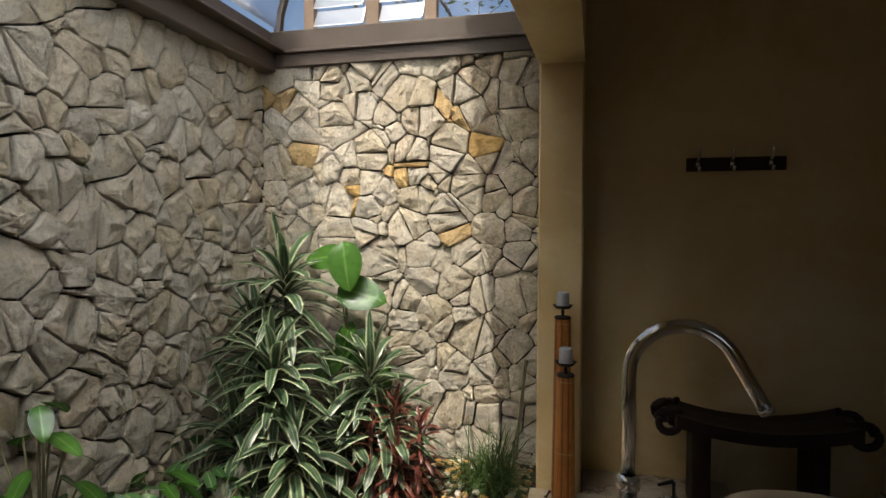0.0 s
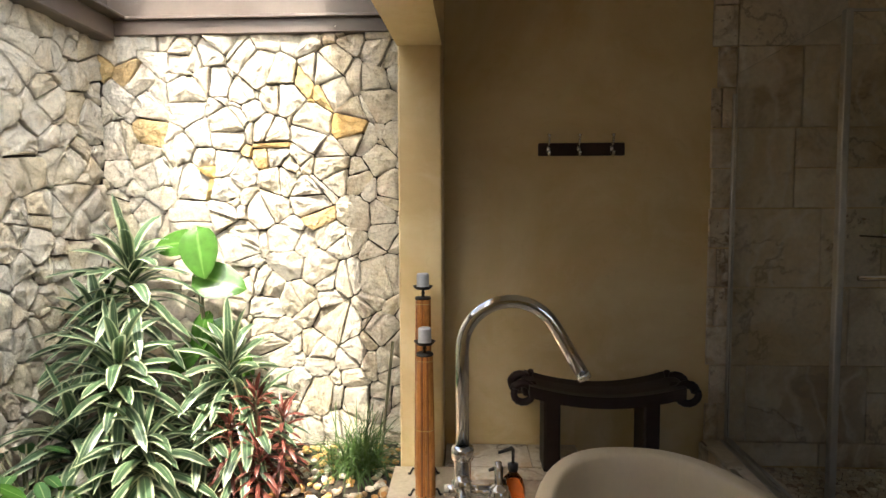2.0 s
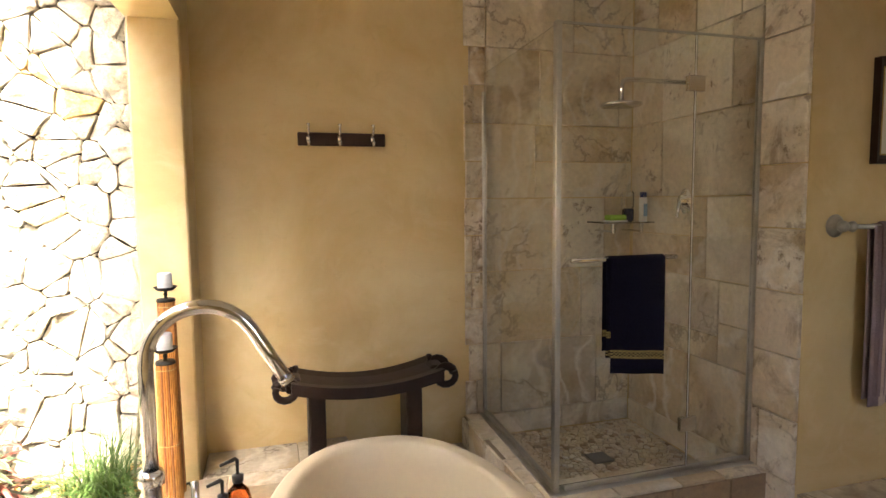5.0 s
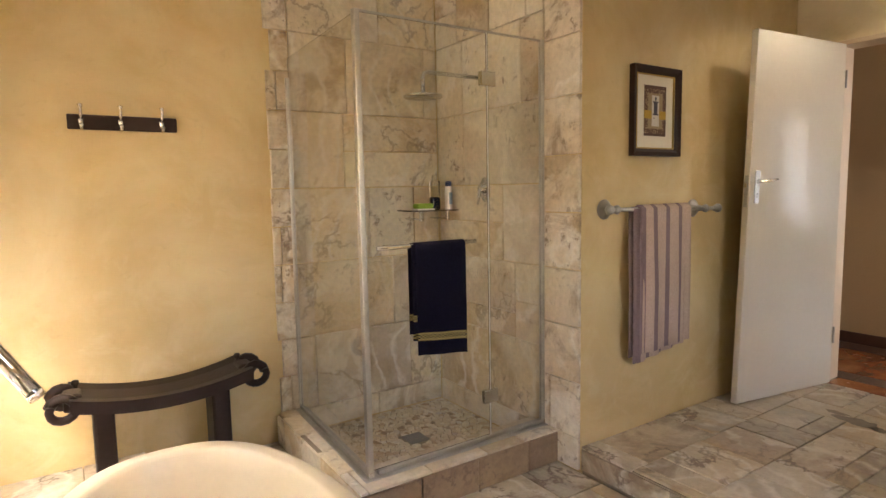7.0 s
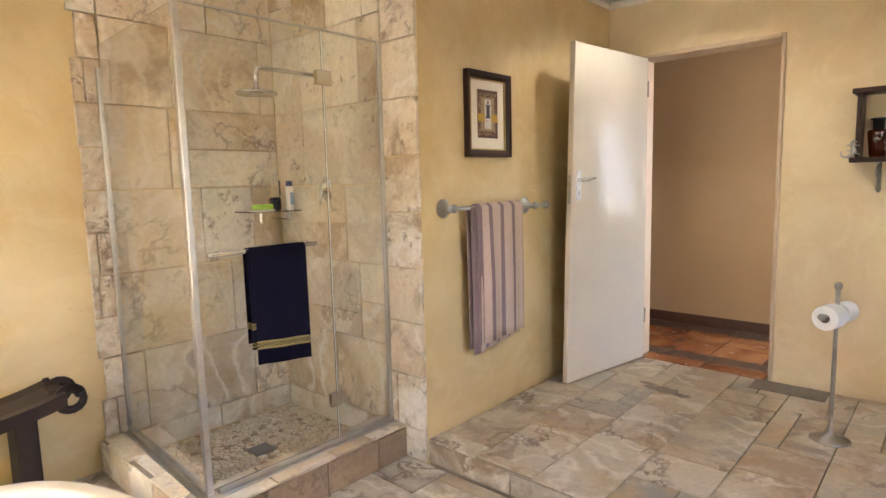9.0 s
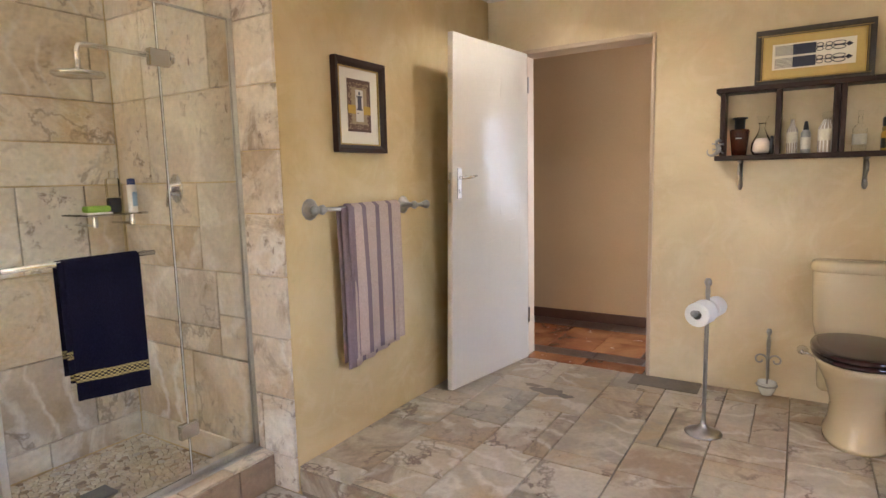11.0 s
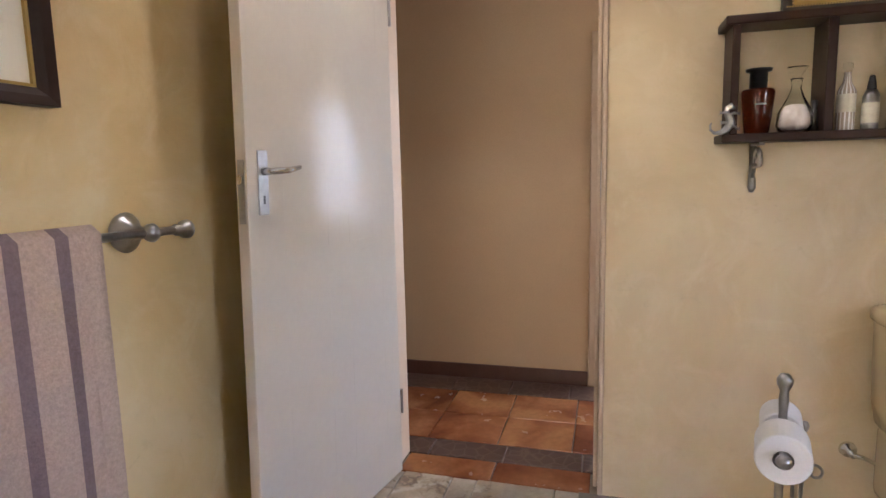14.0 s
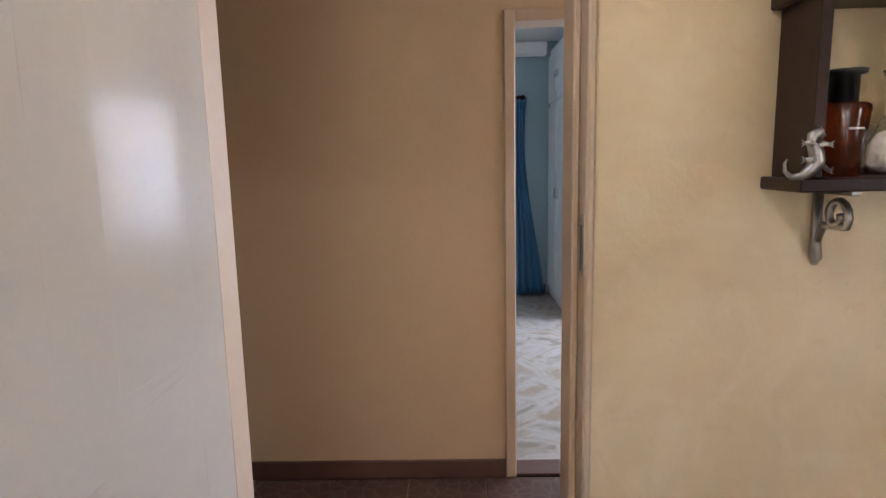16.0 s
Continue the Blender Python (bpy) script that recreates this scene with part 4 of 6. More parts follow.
# doorway, door and hall
frm = thing("door_frame", "pinkish beige painted steel door frame", "door frame", (DOOR_X, 1.32, 0), kind="structure")
for y0, y1 in ((0.908, 0.927), (1.753, 1.771)):
    part("jamb", box((-0.012, y0 - 1.32, 0.0), (0.168, y1 - 1.32, 2.062), 0.005), M_FRAME, frm)
part("stop", box((0.05, 0.928 - 1.32, 0.0), (0.166, 0.944 - 1.32, 2.035), 0.004), M_FRAME, frm)
part("stop", box((0.05, 1.739 - 1.32, 0.0), (0.160, 1.752 - 1.32, 2.035), 0.004), M_FRAME, frm)
part("head", box((-0.012, 0.928 - 1.32, 2.034), (0.168, 1.752 - 1.32, 2.062), 0.005), M_FRAME, frm)
part("strike_plate", box((0.006, 0.9272 - 1.32, 1.135), (0.034, 0.930 - 1.32, 1.262)), M_PEWTER, frm, "grey metal strike plate")
part("strike_hole", box((0.012, 0.930 - 1.32, 1.14), (0.026, 0.9305 - 1.32, 1.24)), M_BLACK, frm)

free, hinge = Vector((3.420, 1.850, 0)), Vector((4.225, 1.712, 0))
turn = math.degrees(math.atan2(free.y - hinge.y, free.x - hinge.x))
leafw = (free - hinge).length
door = thing("door_1", "open cream gloss painted moulded door with chrome lever handles", "door", (hinge.x, hinge.y, 0.008), turn)
part("leaf", box((0.0, -0.038, 0.0), (leafw, 0.0, 2.03), 0.003, seg=2), M_DOOR, door)


def moulding(x0, x1, z0, z1):
    bm = bmesh.new()
    t = 0.004
    for lo, hi in (((x0, z0), (x1, z0 + t)), ((x0, z1 - t), (x1, z1)), ((x0, z0 + t), (x0 + t, z1 - t)), ((x1 - t, z0 + t), (x1, z1 - t))):
        box((lo[0], -0.002, lo[1]), (hi[0], 0.0004, hi[1]), 0.0002, bm=bm, seg=2)
    part("moulding", bm, M_DOOR, door)


for x0, x1 in ((0.105, 0.33), (0.45, 0.67)):
    moulding(x0, x1, 1.0, 1.88)
    moulding(x0, x1, 0.20, 0.86)
hx = leafw - 0.060
plate = part("handle_plate", box((hx - 0.020, -0.0005, 1.125), (hx + 0.020, 0.005, 1.300), 0.004, seg=2), M_PEWTER, door, "brushed metal handle plate")
part("key_hole", box((hx - 0.004, 0.0052, 1.155), (hx + 0.004, 0.0056, 1.178)), M_BLACK, plate)
part("lever", tube([(hx, 0.004, 1.243), (hx, 0.036, 1.243), (hx - 0.012, 0.046, 1.244), (hx - 0.06, 0.048, 1.246), (hx - 0.112, 0.044, 1.253)], [0.011, 0.009, 0.010, 0.009, 0.006], n=12), M_CHROME, door, "polished lever", True)
part("lock_face", box((leafw - 0.0005, -0.030, 1.105), (leafw + 0.002, -0.008, 1.275)), M_PEWTER, door, "metal lock face")
part("latch", box((leafw + 0.001, -0.026, 1.21), (leafw + 0.011, -0.012, 1.235), 0.003), M_CHROME, door)
for z in (0.25, 1.78):
    part("hinge", tube([(-0.004, 0.004, z), (-0.004, 0.004, z + 0.1)], 0.006, n=10), M_PEWTER, door)
# Thin slanting ridges on the leaf, in the same paint.
for a, b in (((0.16, 0.995), (0.26, 0.985)), ((0.15, 0.975), (0.29, 0.958)), ((0.36, 0.86), (0.52, 0.835)), ((0.38, 0.885), (0.46, 0.873))):
    part("scratch", tube([(a[0], 0.0006, a[1]), (b[0], 0.0006, b[1])], 0.0009, n=5), M_DOOR, door, "thin raised line in the door's own paint")
TWIST = 0.060
for ob in door.children_recursive:
    bm = bmesh.new()
    bm.from_mesh(ob.data)
    if ob.name == "leaf":
        for axis, count in ((2, 8), (0, 4)):
            for k in range(1, count):
                co, no = [0, 0, 0], [0, 0, 0]
                co[axis], no[axis] = (2.03 if axis == 2 else leafw) * k / count, 1
                bmesh.ops.bisect_plane(bm, geom=bm.verts[:] + bm.edges[:] + bm.faces[:], plane_co=co, plane_no=no)
    for w in bm.verts:
        w.co.y += TWIST * max(w.co.x, 0) / leafw * w.co.z / 2.03
    bm.to_mesh(ob.data)
    bm.free()

f2 = thing("hall_door_frame", "pinkish beige painted steel door frame in the hall", "door frame", (FAR_X, 0.55, 0), kind="structure")
part("jamb", box((-0.012, 0.952 - 0.55, 0.0), (0.13, 0.998 - 0.55, 1.960), 0.005), M_FRAME, f2)
part("jamb", box((-0.012, 0.112 - 0.55, 0.0), (0.13, 0.162 - 0.55, 1.960), 0.005), M_FRAME, f2)
part("head", box((-0.012, 0.162 - 0.55, 1.915), (0.13, 0.952 - 0.55, 1.960), 0.005), M_FRAME, f2)
slab("baseboard_hall", (FAR_X - 0.015, 1.0, -0.004), (FAR_X, 3.9, 0.082), M_SKIRT, "dark brown hall skirting", "skirting", 0.003)
slab("baseboard_hall_south", (FAR_X - 0.015, -1.5, -0.004), (FAR_X, 0.11, 0.082), M_SKIRT, "dark brown hall skirting", "skirting", 0.003)

n = Nodes("terracotta glaze", 0.22)
v = n.place()
c = n.ramp(n.noise(v, 3.2, 3.0, 0.5, 0.4), [(0.35, (0.15, 0.042, 0.018)), (0.5, (0.26, 0.085, 0.032)), (0.68, (0.40, 0.18, 0.07))])
c = n.mix(1.0, c, n.ramp(n.noise(v, 40.0, 5.0, 0.6), [(0.3, (0.8,) * 3), (0.7, (1.0,) * 3)]), "MULTIPLY")
n.bump(n.noise(v, 16.0, 3.0), 0.15, 0.003)
M_TERRA = n.done(c, n.scaled(n.noise(v, 9.0), 0.14, 0.34))
n = Nodes("patterned border glaze", 0.3)
v = n.place(False)
w = n.add("ShaderNodeTexVoronoi", Scale=16.0)
w.feature = "DISTANCE_TO_EDGE"
n.link(v, w.inputs["Vector"])
c = n.mix(n.ramp(w.outputs["Distance"], [(0.03, (1, 1, 1)), (0.07, (0, 0, 0))]), n.mix(n.noise(v, 4.0), (0.055, 0.028, 0.022), (0.10, 0.06, 0.046)), (0.12, 0.08, 0.06))
n.bump(w.outputs["Distance"], 0.3, 0.003)
M_BORDER = n.done(c)

# bedroom beyond the hall
n = Nodes("pale marble floor", 0.18)
v = n.place(False)
c = n.ramp(n.noise(v, 2.2, 7.0, 0.6, 2.2), [(0.35, (0.26, 0.22, 0.18)), (0.5, (0.42, 0.38, 0.34)), (0.65, (0.30, 0.23, 0.17))])
M_BEDFLOOR = n.done(c)
slab("bedroom_floor_finish", (FAR_X + 0.121, -1.9, 0.0), (8.899, 3.1, 0.006), M_BEDFLOOR, "pale glossy marble bedroom floor", "floor")
slab("door_sill", (FAR_X, 0.163, -0.01), (FAR_X + 0.12, 0.951, 0.008), M_SKIRT, "dark doorway threshold", "threshold")
cab = thing("wardrobe", "built-in white painted wardrobe with panelled doors and small knobs", "wardrobe", (8.3, -0.06, 0.006))
part("body", box((-0.47, -0.28, 0.0), (0.59, 0.30, 2.40)), M_WHITE, cab)
for k in range(2):
    x0 = -0.46 + 0.525 * k
    for z0, z1 in ((0.08, 1.86), (1.90, 2.34)):
        d = part("door", box((x0 + 0.008, 0.301, z0), (x0 + 0.515, 0.320, z1), 0.004), M_WHITE, cab)
        part("panel", box((x0 + 0.07, 0.320, z0 + 0.07), (x0 + 0.455, 0.326, z1 - 0.07), 0.004), M_WHITE, d)
        part("handle", box((x0 + (0.47 if k % 2 == 0 else 0.04), 0.320, (z0 + z1) / 2 - 0.03 if z1 > 2 else 1.0), (x0 + (0.485 if k % 2 == 0 else 0.055), 0.345, (z0 + z1) / 2 + 0.03 if z1 > 2 else 1.10), 0.003), M_CHROME, d)
slab("bedroom_cornice", (8.82, 0.28, 2.36), (8.899, 3.1, 2.499), M_WHITE, "white plaster cornice", "cornice", 0.02)
slab("bedroom_skirting", (8.88, 0.28, 0.006), (8.899, 3.1, 0.09), M_SKIRT, "dark skirting", "skirting")
M_CURT = plain("blue satin curtain", (0.035, 0.16, 0.30), (0.02, 0.10, 0.21), 4, 60, 0.35, bump=0.05)
cur = thing("curtain", "long gathered blue satin curtain on a dark wooden rod", "curtain", (8.76, 0.62, 0.02))
bm = bmesh.new()
rows = []
for j in range(25):
    z = 1.94 * j / 24
    pinch = 0.16 + 0.05 * math.cos(z * 2.2) + 0.10 * (1 - z / 2.0) ** 2
    rows.append([bm.verts.new((0.028 * math.sin(k * 1.35 + z), (k / 40 * 2 - 1) * pinch, z)) for k in range(41)])
for a, b in zip(rows, rows[1:]):
    for k in range(40):
        bm.faces.new((a[k], a[k + 1], b[k + 1], b[k]))
part("cloth", bm, M_CURT, cur, "", True).modifiers.new("thick", "SOLIDIFY").thickness = 0.004
part("rod", tube([(0, -0.04, 1.94), (0, 1.8, 1.94)], 0.016, n=12), M_DARKWOOD, cur)
part("finial", lathe([(0.016, 0), (0.03, 0.012), (0.018, 0.03), (0.03, 0.05), (0.02, 0.075), (0, 0.08)], m=pose(0, -0.04, 1.94, 90), n=14), M_DARKWOOD, cur, "", True)
for y in (0.03, 1.7):
    part("bracket", tube([(0, y, 1.94), (0.135, y, 1.94)], 0.009, n=8), M_DARKWOOD, cur)
rail2 = thing("bedroom_window", "white window bars in front of a bright bedroom window", "window", (7.65, -1.80, 1.32), kind="structure")
for x0, w in ((-0.70, 0.05), (-0.44, 0.12), (-0.22, 0.03), (-0.12, 0.08), (0.14, 0.05), (0.26, 0.10), (0.50, 0.04), (0.62, 0.09)):
    part("window_frame", box((x0, 0.0, -0.7), (x0 + w, 0.03, 0.7)), M_WHITE, rail2)

# cornice of the bathroom
slab("cornice_east", (DOOR_X - 0.045, SOUTH_Y, CEIL - 0.045), (DOOR_X - 0.001, TOWEL_Y - 0.001, CEIL - 0.001), M_CEIL, "narrow white cornice", "cornice", 0.015)
slab("cornice_towel", (CORNER_X, TOWEL_Y - 0.045, CEIL - 0.045), (DOOR_X - 0.046, TOWEL_Y - 0.001, CEIL - 0.001), M_CEIL, "narrow white cornice", "cornice", 0.015)
for lx, ly in LAMPS:
    dl = thing("ceiling_spot", "small recessed ceiling spotlight with a pale trim ring", "ceiling light", (lx, ly, CEIL))
    part("trim_ring", lathe([(0.028, 0.0), (0.030, -0.006), (0.045, -0.006), (0.047, 0.0)]), M_CHROME, dl, "", True)

# toilet
wc = thing("toilet", "cream ceramic close-coupled toilet with a closed dark wooden seat", "toilet", (3.98, -0.115, 0.0))


def loft(rings, bm=None):
    bm = bm or bmesh.new()
    rr = [[bm.verts.new(p) for p in ring] for ring in rings]
    for a, b in zip(rr, rr[1:]):
        for k in range(len(a)):
            bm.faces.new((a[k], a[(k + 1) % len(a)], b[(k + 1) % len(a)], b[k]))
    bm.faces.new(rr[0][::-1])
    bm.faces.new(rr[-1])
    bmesh.ops.recalc_face_normals(bm, faces=bm.faces)
    return bm


def egg(cx, ax, ay, z, back=0.75, n=32, e=2.2):
    out = []
    for k in range(n):
        t = 2 * math.pi * k / n
        c, s = math.cos(t), math.sin(t)
        x = math.copysign(abs(c) ** (2 / e), c) * ax * (back if c > 0 else 1)
        out.append((cx + x, math.copysign(abs(s) ** (2 / e), s) * ay, z))
    return out


part("pan", loft([egg(-0.14, 0.235, 0.135, 0.0), egg(-0.14, 0.235, 0.135, 0.02), egg(-0.13, 0.20, 0.115, 0.08), egg(-0.13, 0.185, 0.110, 0.16), egg(-0.14, 0.21, 0.135, 0.26), egg(-0.16, 0.265, 0.175, 0.35), egg(-0.17, 0.285, 0.19, 0.39), egg(-0.17, 0.28, 0.187, 0.40)]), M_CERAMIC, wc, "", True)
part("pan_back", box((0.0, -0.16, 0.14), (0.24, 0.16, 0.395), 0.03, seg=3), M_CERAMIC, wc, "", True)
def tank(s, w, z):
    """A rounded rectangle, flat at the wall side."""
    out = []
    for k in range(24):
        a = 2 * math.pi * k / 24
        c, d = math.cos(a), math.sin(a)
        e = 0.28 if c > 0 else 0.62
        out.append((0.145 + (0.09 if c > 0 else 0.095 * s) * math.copysign(abs(c) ** e, c), 0.205 * w * math.copysign(abs(d) ** 0.45, d), z))
    return out


part("cistern", loft([tank(0.8, 0.86, 0.40), tank(0.95, 0.93, 0.47), tank(0.98, 0.96, 0.6), tank(1.0, 0.98, 0.735), tank(0.98, 0.97, 0.74)]), M_CERAMIC, wc, "", True)
part("cistern_lid", loft([tank(1.02, 1.0, 0.741), tank(1.07, 1.035, 0.748), tank(1.07, 1.035, 0.768), tank(1.0, 0.99, 0.784), tank(0.85, 0.9, 0.790), tank(0.4, 0.5, 0.792)]), M_CERAMIC, wc, "", True)
part("flush_button", lathe([(0.022, 0.0), (0.022, 0.006), (0.016, 0.008), (0.0, 0.009)], m=pose(0.145, 0, 0.784)), M_CHROME, wc, "chrome flush button", True)
M_SEAT = plain("dark varnished seat wood", (0.022, 0.008, 0.007), (0.045, 0.016, 0.012), 14, 60, 0.10, bump=0.02)
part("seat", loft([egg(-0.165, 0.285, 0.195, 0.402), egg(-0.165, 0.29, 0.2, 0.412), egg(-0.165, 0.285, 0.195, 0.424)]), M_SEAT, wc, "", True)
part("lid", loft([egg(-0.165, 0.285, 0.195, 0.426), egg(-0.165, 0.292, 0.202, 0.434), egg(-0.165, 0.285, 0.196, 0.447), egg(-0.165, 0.25, 0.17, 0.452)]), M_SEAT, wc, "dark varnished wooden lid", True)
for y in (-0.08, 0.08):
    part("seat_hinge", tube([(0.045, y - 0.02, 0.425), (0.045, y + 0.02, 0.425)], 0.012, n=10), M_CHROME, wc)

valve = thing("stop_valve", "small chrome stop valve on the wall beside the toilet", "valve", (DOOR_X, 0.11, 0.278))
part("rosette", lathe([(0, 0), (0.027, 0), (0.025, 0.010), (0.012, 0.018), (0.011, 0.05), (0, 0.052)], m=pose(0, 0, 0, 0, -90)), M_CHROME, valve, "", True)
part("hose", tube([(-0.045, 0, 0), (-0.05, -0.03, -0.004), (-0.045, -0.08, -0.03), (-0.03, -0.10, -0.02)], [0.009, 0.007, 0.006, 0.006]), M_CHROME, valve, "", True)

M_WCUP = plain("white porcelain", (0.78, 0.78, 0.76), (0.74, 0.74, 0.72), 4, 60, 0.15, bump=0, vary=0.02)
br = thing("toilet_brush", "toilet brush with a scrolled pewter handle in a white wall cup", "toilet brush", (DOOR_X, 0.268, 0.086))
part("cup", lathe([(0, -0.075), (0.028, -0.07), (0.042, -0.04), (0.048, 0.0), (0.046, 0.004), (0.042, 0.0), (0.036, -0.04), (0, -0.06)], m=pose(-0.085, 0, 0.01)), M_WCUP, br, "white cup", True)
part("ring", tube([(-0.085 + 0.05 * math.cos(a * 0.35), 0.05 * math.sin(a * 0.35), -0.005) for a in range(19)], 0.005, n=6), M_PEWTER, br)
part("arm", tube([(-0.035, 0, -0.005), (-0.001, 0, 0.0), (-0.001, 0, 0.10)], 0.006, n=8), M_PEWTER, br)
part("handle", lathe([(0.004, -0.02), (0.006, 0.05), (0.009, 0.16), (0.011, 0.22), (0.006, 0.255), (0.010, 0.262), (0.014, 0.275), (0.010, 0.29), (0, 0.293)], m=pose(-0.085, 0, 0.02), n=14), M_PEWTER, br, "", True)
for s in (-1, 1):
    pts = []
    for k in range(16):
        a = k * 0.42
        r = 0.034 - 0.0016 * k
        pts.append((-0.085, s * (0.038 - r * math.cos(a)), 0.135 + r * math.sin(a)))
    part("scroll", tube([(-0.085, 0.0, 0.03), (-0.085, s * 0.003, 0.09)] + pts, 0.005, n=7), M_PEWTER, br, "", True)

M_PAPER = plain("white tissue", (0.80, 0.79, 0.78), (0.76, 0.75, 0.74), 8, 140, 0.95, bump=0.3, vary=0.04)
th = thing("roll_stand", "standing pewter toilet roll holder with a round foot", "toilet roll holder", (3.53, 0.505, 0.0), -13)
part("foot", lathe([(0, 0), (0.082, 0), (0.085, 0.006), (0.06, 0.016), (0.03, 0.024), (0.014, 0.05), (0.009, 0.09), (0.008, 0.12)], n=32), M_PEWTER, th, "", True)
part("pole", lathe([(0.0095, 0.1), (0.0095, 0.66), (0.009, 0.665), (0.011, 0.70), (0.009, 0.72), (0.016, 0.735), (0.017, 0.748), (0.010, 0.76), (0, 0.762)], n=16), M_PEWTER, th, "", True)
part("arm", tube([(-0.155, 0, 0.62), (0.155, 0, 0.62)], 0.008, n=12), M_PEWTER, th, "", True)
for s in (-1, 1):
    part("knob", lathe([(0.008, -0.008), (0.016, 0.0), (0.016, 0.008), (0.008, 0.016), (0, 0.018)], m=pose(s * 0.155, 0, 0.62, 0, 90 * s), n=14), M_PEWTER, th, "", True)
for s, r in ((-1, 0.056), (1, 0.047)):
    tr = thing("toilet_roll", "white toilet roll on the pewter stand" if s < 0 else "smaller half-used white toilet roll on the pewter stand", "toilet roll", (3.53 + s * 0.076 * math.cos(radians(-13)), 0.505 + s * 0.076 * math.sin(radians(-13)), 0.62 - 0.012), -13, "toilet rolls")
    part("paper", lathe([(0.021, -0.05), (r - 0.003, -0.05), (r, -0.047), (r, 0.047), (r - 0.003, 0.05), (0.021, 0.05), (0.021, -0.05)], m=pose(0, 0, 0, 0, 90), n=32), M_PAPER, tr, "", False)
    part("core", lathe([(0.0205, -0.051), (0.0205, 0.051), (0.0195, 0.051), (0.0195, -0.051)], m=pose(0, 0, 0, 0, 90), n=24), plain("grey card", (0.35, 0.31, 0.26), (0.3, 0.27, 0.22), 10, 60, 0.9), tr)

# shelf unit on the east wall
SX = DOOR_X
unit = thing("wall_shelf", "dark wooden wall shelf unit with open compartments on scroll brackets", "shelf", (SX, 0.13, 1.31))
D = 0.135
for z0, z1, y0, y1 in ((0.0, 0.026, -0.45, 0.435), (0.354, 0.380, -0.45, 0.435)):
    part("shelf", box((-D - 0.012, y0, z0), (-0.001, y1, z1), 0.003), M_DARKWOOD, unit)
for y0, y1 in ((0.39, 0.413), (0.129, 0.155), (-0.118, -0.094), (-0.146, -0.122), (-0.43, -0.405)):
    part("divider", box((-D, y0, 0.026), (-0.002, y1, 0.354), 0.002), M_DARKWOOD, unit)
for y in (0.315, -0.245):
    b = thing("shelf_bracket", "pewter scroll bracket under the dark wall shelf", "bracket", (SX, 0.13 + y, 1.31), group="shelf brackets")
    part("wall_bar", tube([(-0.006, 0, -0.001), (-0.007, 0, -0.10), (-0.012, 0, -0.145), (-0.007, 0, -0.16)], [0.011, 0.010, 0.013, 0.007], n=8), M_PEWTER, b, "", True)
    part("top_bar", box((-0.12, -0.009, -0.010), (-0.001, 0.009, -0.001), 0.002), M_PEWTER, b)
    pts = [(-0.012, 0, -0.11), (-0.03, 0, -0.075)]
    for k in range(17):
        a = -2.6 - k * 0.45
        r = 0.037 - 0.0016 * k
        pts.append((-0.070 + r * math.cos(a), 0, -0.052 + r * math.sin(a)))
    part("scroll", tube(pts, 0.008, n=8), M_PEWTER, b, "", True)

TOP = 1.336


def bottle(name, label, y, prof, mat, x=-0.07, extra=(), cat="bottle", at_z=TOP):
    b = thing(name, label, cat, (SX + x, y, at_z))
    part("glass", lathe(prof, n=24), mat, b, "", True)
    if mat.name in ("clear bottle glass", "dark amber glass"):
        b.children[0].visible_shadow = False
    for nm, p, m, lab in extra:
        part(nm, lathe(p, n=20), m, b, lab, True)
    return b


M_SALT = plain("bath salts", (0.74, 0.66, 0.60), (0.55, 0.42, 0.36), 60, 160, 0.9, bump=0.5)
M_LABEL = plain("paper label", (0.68, 0.64, 0.54), (0.62, 0.57, 0.47), 12, 90, 0.8, bump=0)
M_BROWNGLASS = glass("dark amber glass", (0.26, 0.055, 0.018), 0.02)
am = bottle("perfume_bottle", "tapered dark amber glass bottle with a wide black stopper", 0.452, [(0, 0), (0.034, 0), (0.037, 0.008), (0.049, 0.125), (0.048, 0.134), (0.042, 0.139), (0, 0.14)], M_BROWNGLASS,
            extra=(("stopper", [(0, 0.1395), (0.026, 0.1395), (0.026, 0.190), (0.037, 0.193), (0.039, 0.201), (0, 0.204)], M_BLACK, "black stopper"),))
part("print", box((-0.0475, -0.014, 0.088), (-0.0455, 0.014, 0.092)), M_LABEL, am)
dec = bottle("decanter", "round clear glass decanter half full of pink bath salts", 0.345, [(0, 0), (0.042, 0.002), (0.053, 0.022), (0.050, 0.06), (0.024, 0.108), (0.014, 0.135), (0.014, 0.16), (0.018, 0.165), (0.016, 0.16), (0.0125, 0.135), (0.022, 0.107), (0.047, 0.06), (0.050, 0.022), (0.04, 0.006), (0, 0.005)], M_CLEAR,
             extra=(("salts", [(0, 0.007), (0.039, 0.008), (0.0485, 0.024), (0.046, 0.058), (0.036, 0.078), (0.02, 0.086), (0, 0.088)], M_SALT, "pink bath salts"), ("stopper", [(0.012, 0.16), (0.012, 0.172), (0.026, 0.192), (0.029, 0.200), (0, 0.203)], M_CLEAR, "glass stopper")))
bottle("nail_bottle", "small slim black bottle on the dark shelf", 0.298, [(0, 0), (0.011, 0), (0.011, 0.05), (0.008, 0.055), (0.008, 0.095), (0, 0.097)], M_BLACK, -0.09)
n = Nodes("white striped bottle", 0.15)
tc = n.t.nodes.new("ShaderNodeTexCoord")
se = n.t.nodes.new("ShaderNodeSeparateXYZ")
n.link(tc.outputs["Object"], se.inputs[0])
w = n.t.nodes.new("ShaderNodeMath"); w.operation = "ARCTAN2"
n.link(se.outputs[0], w.inputs[0]); n.link(se.outputs[1], w.inputs[1])
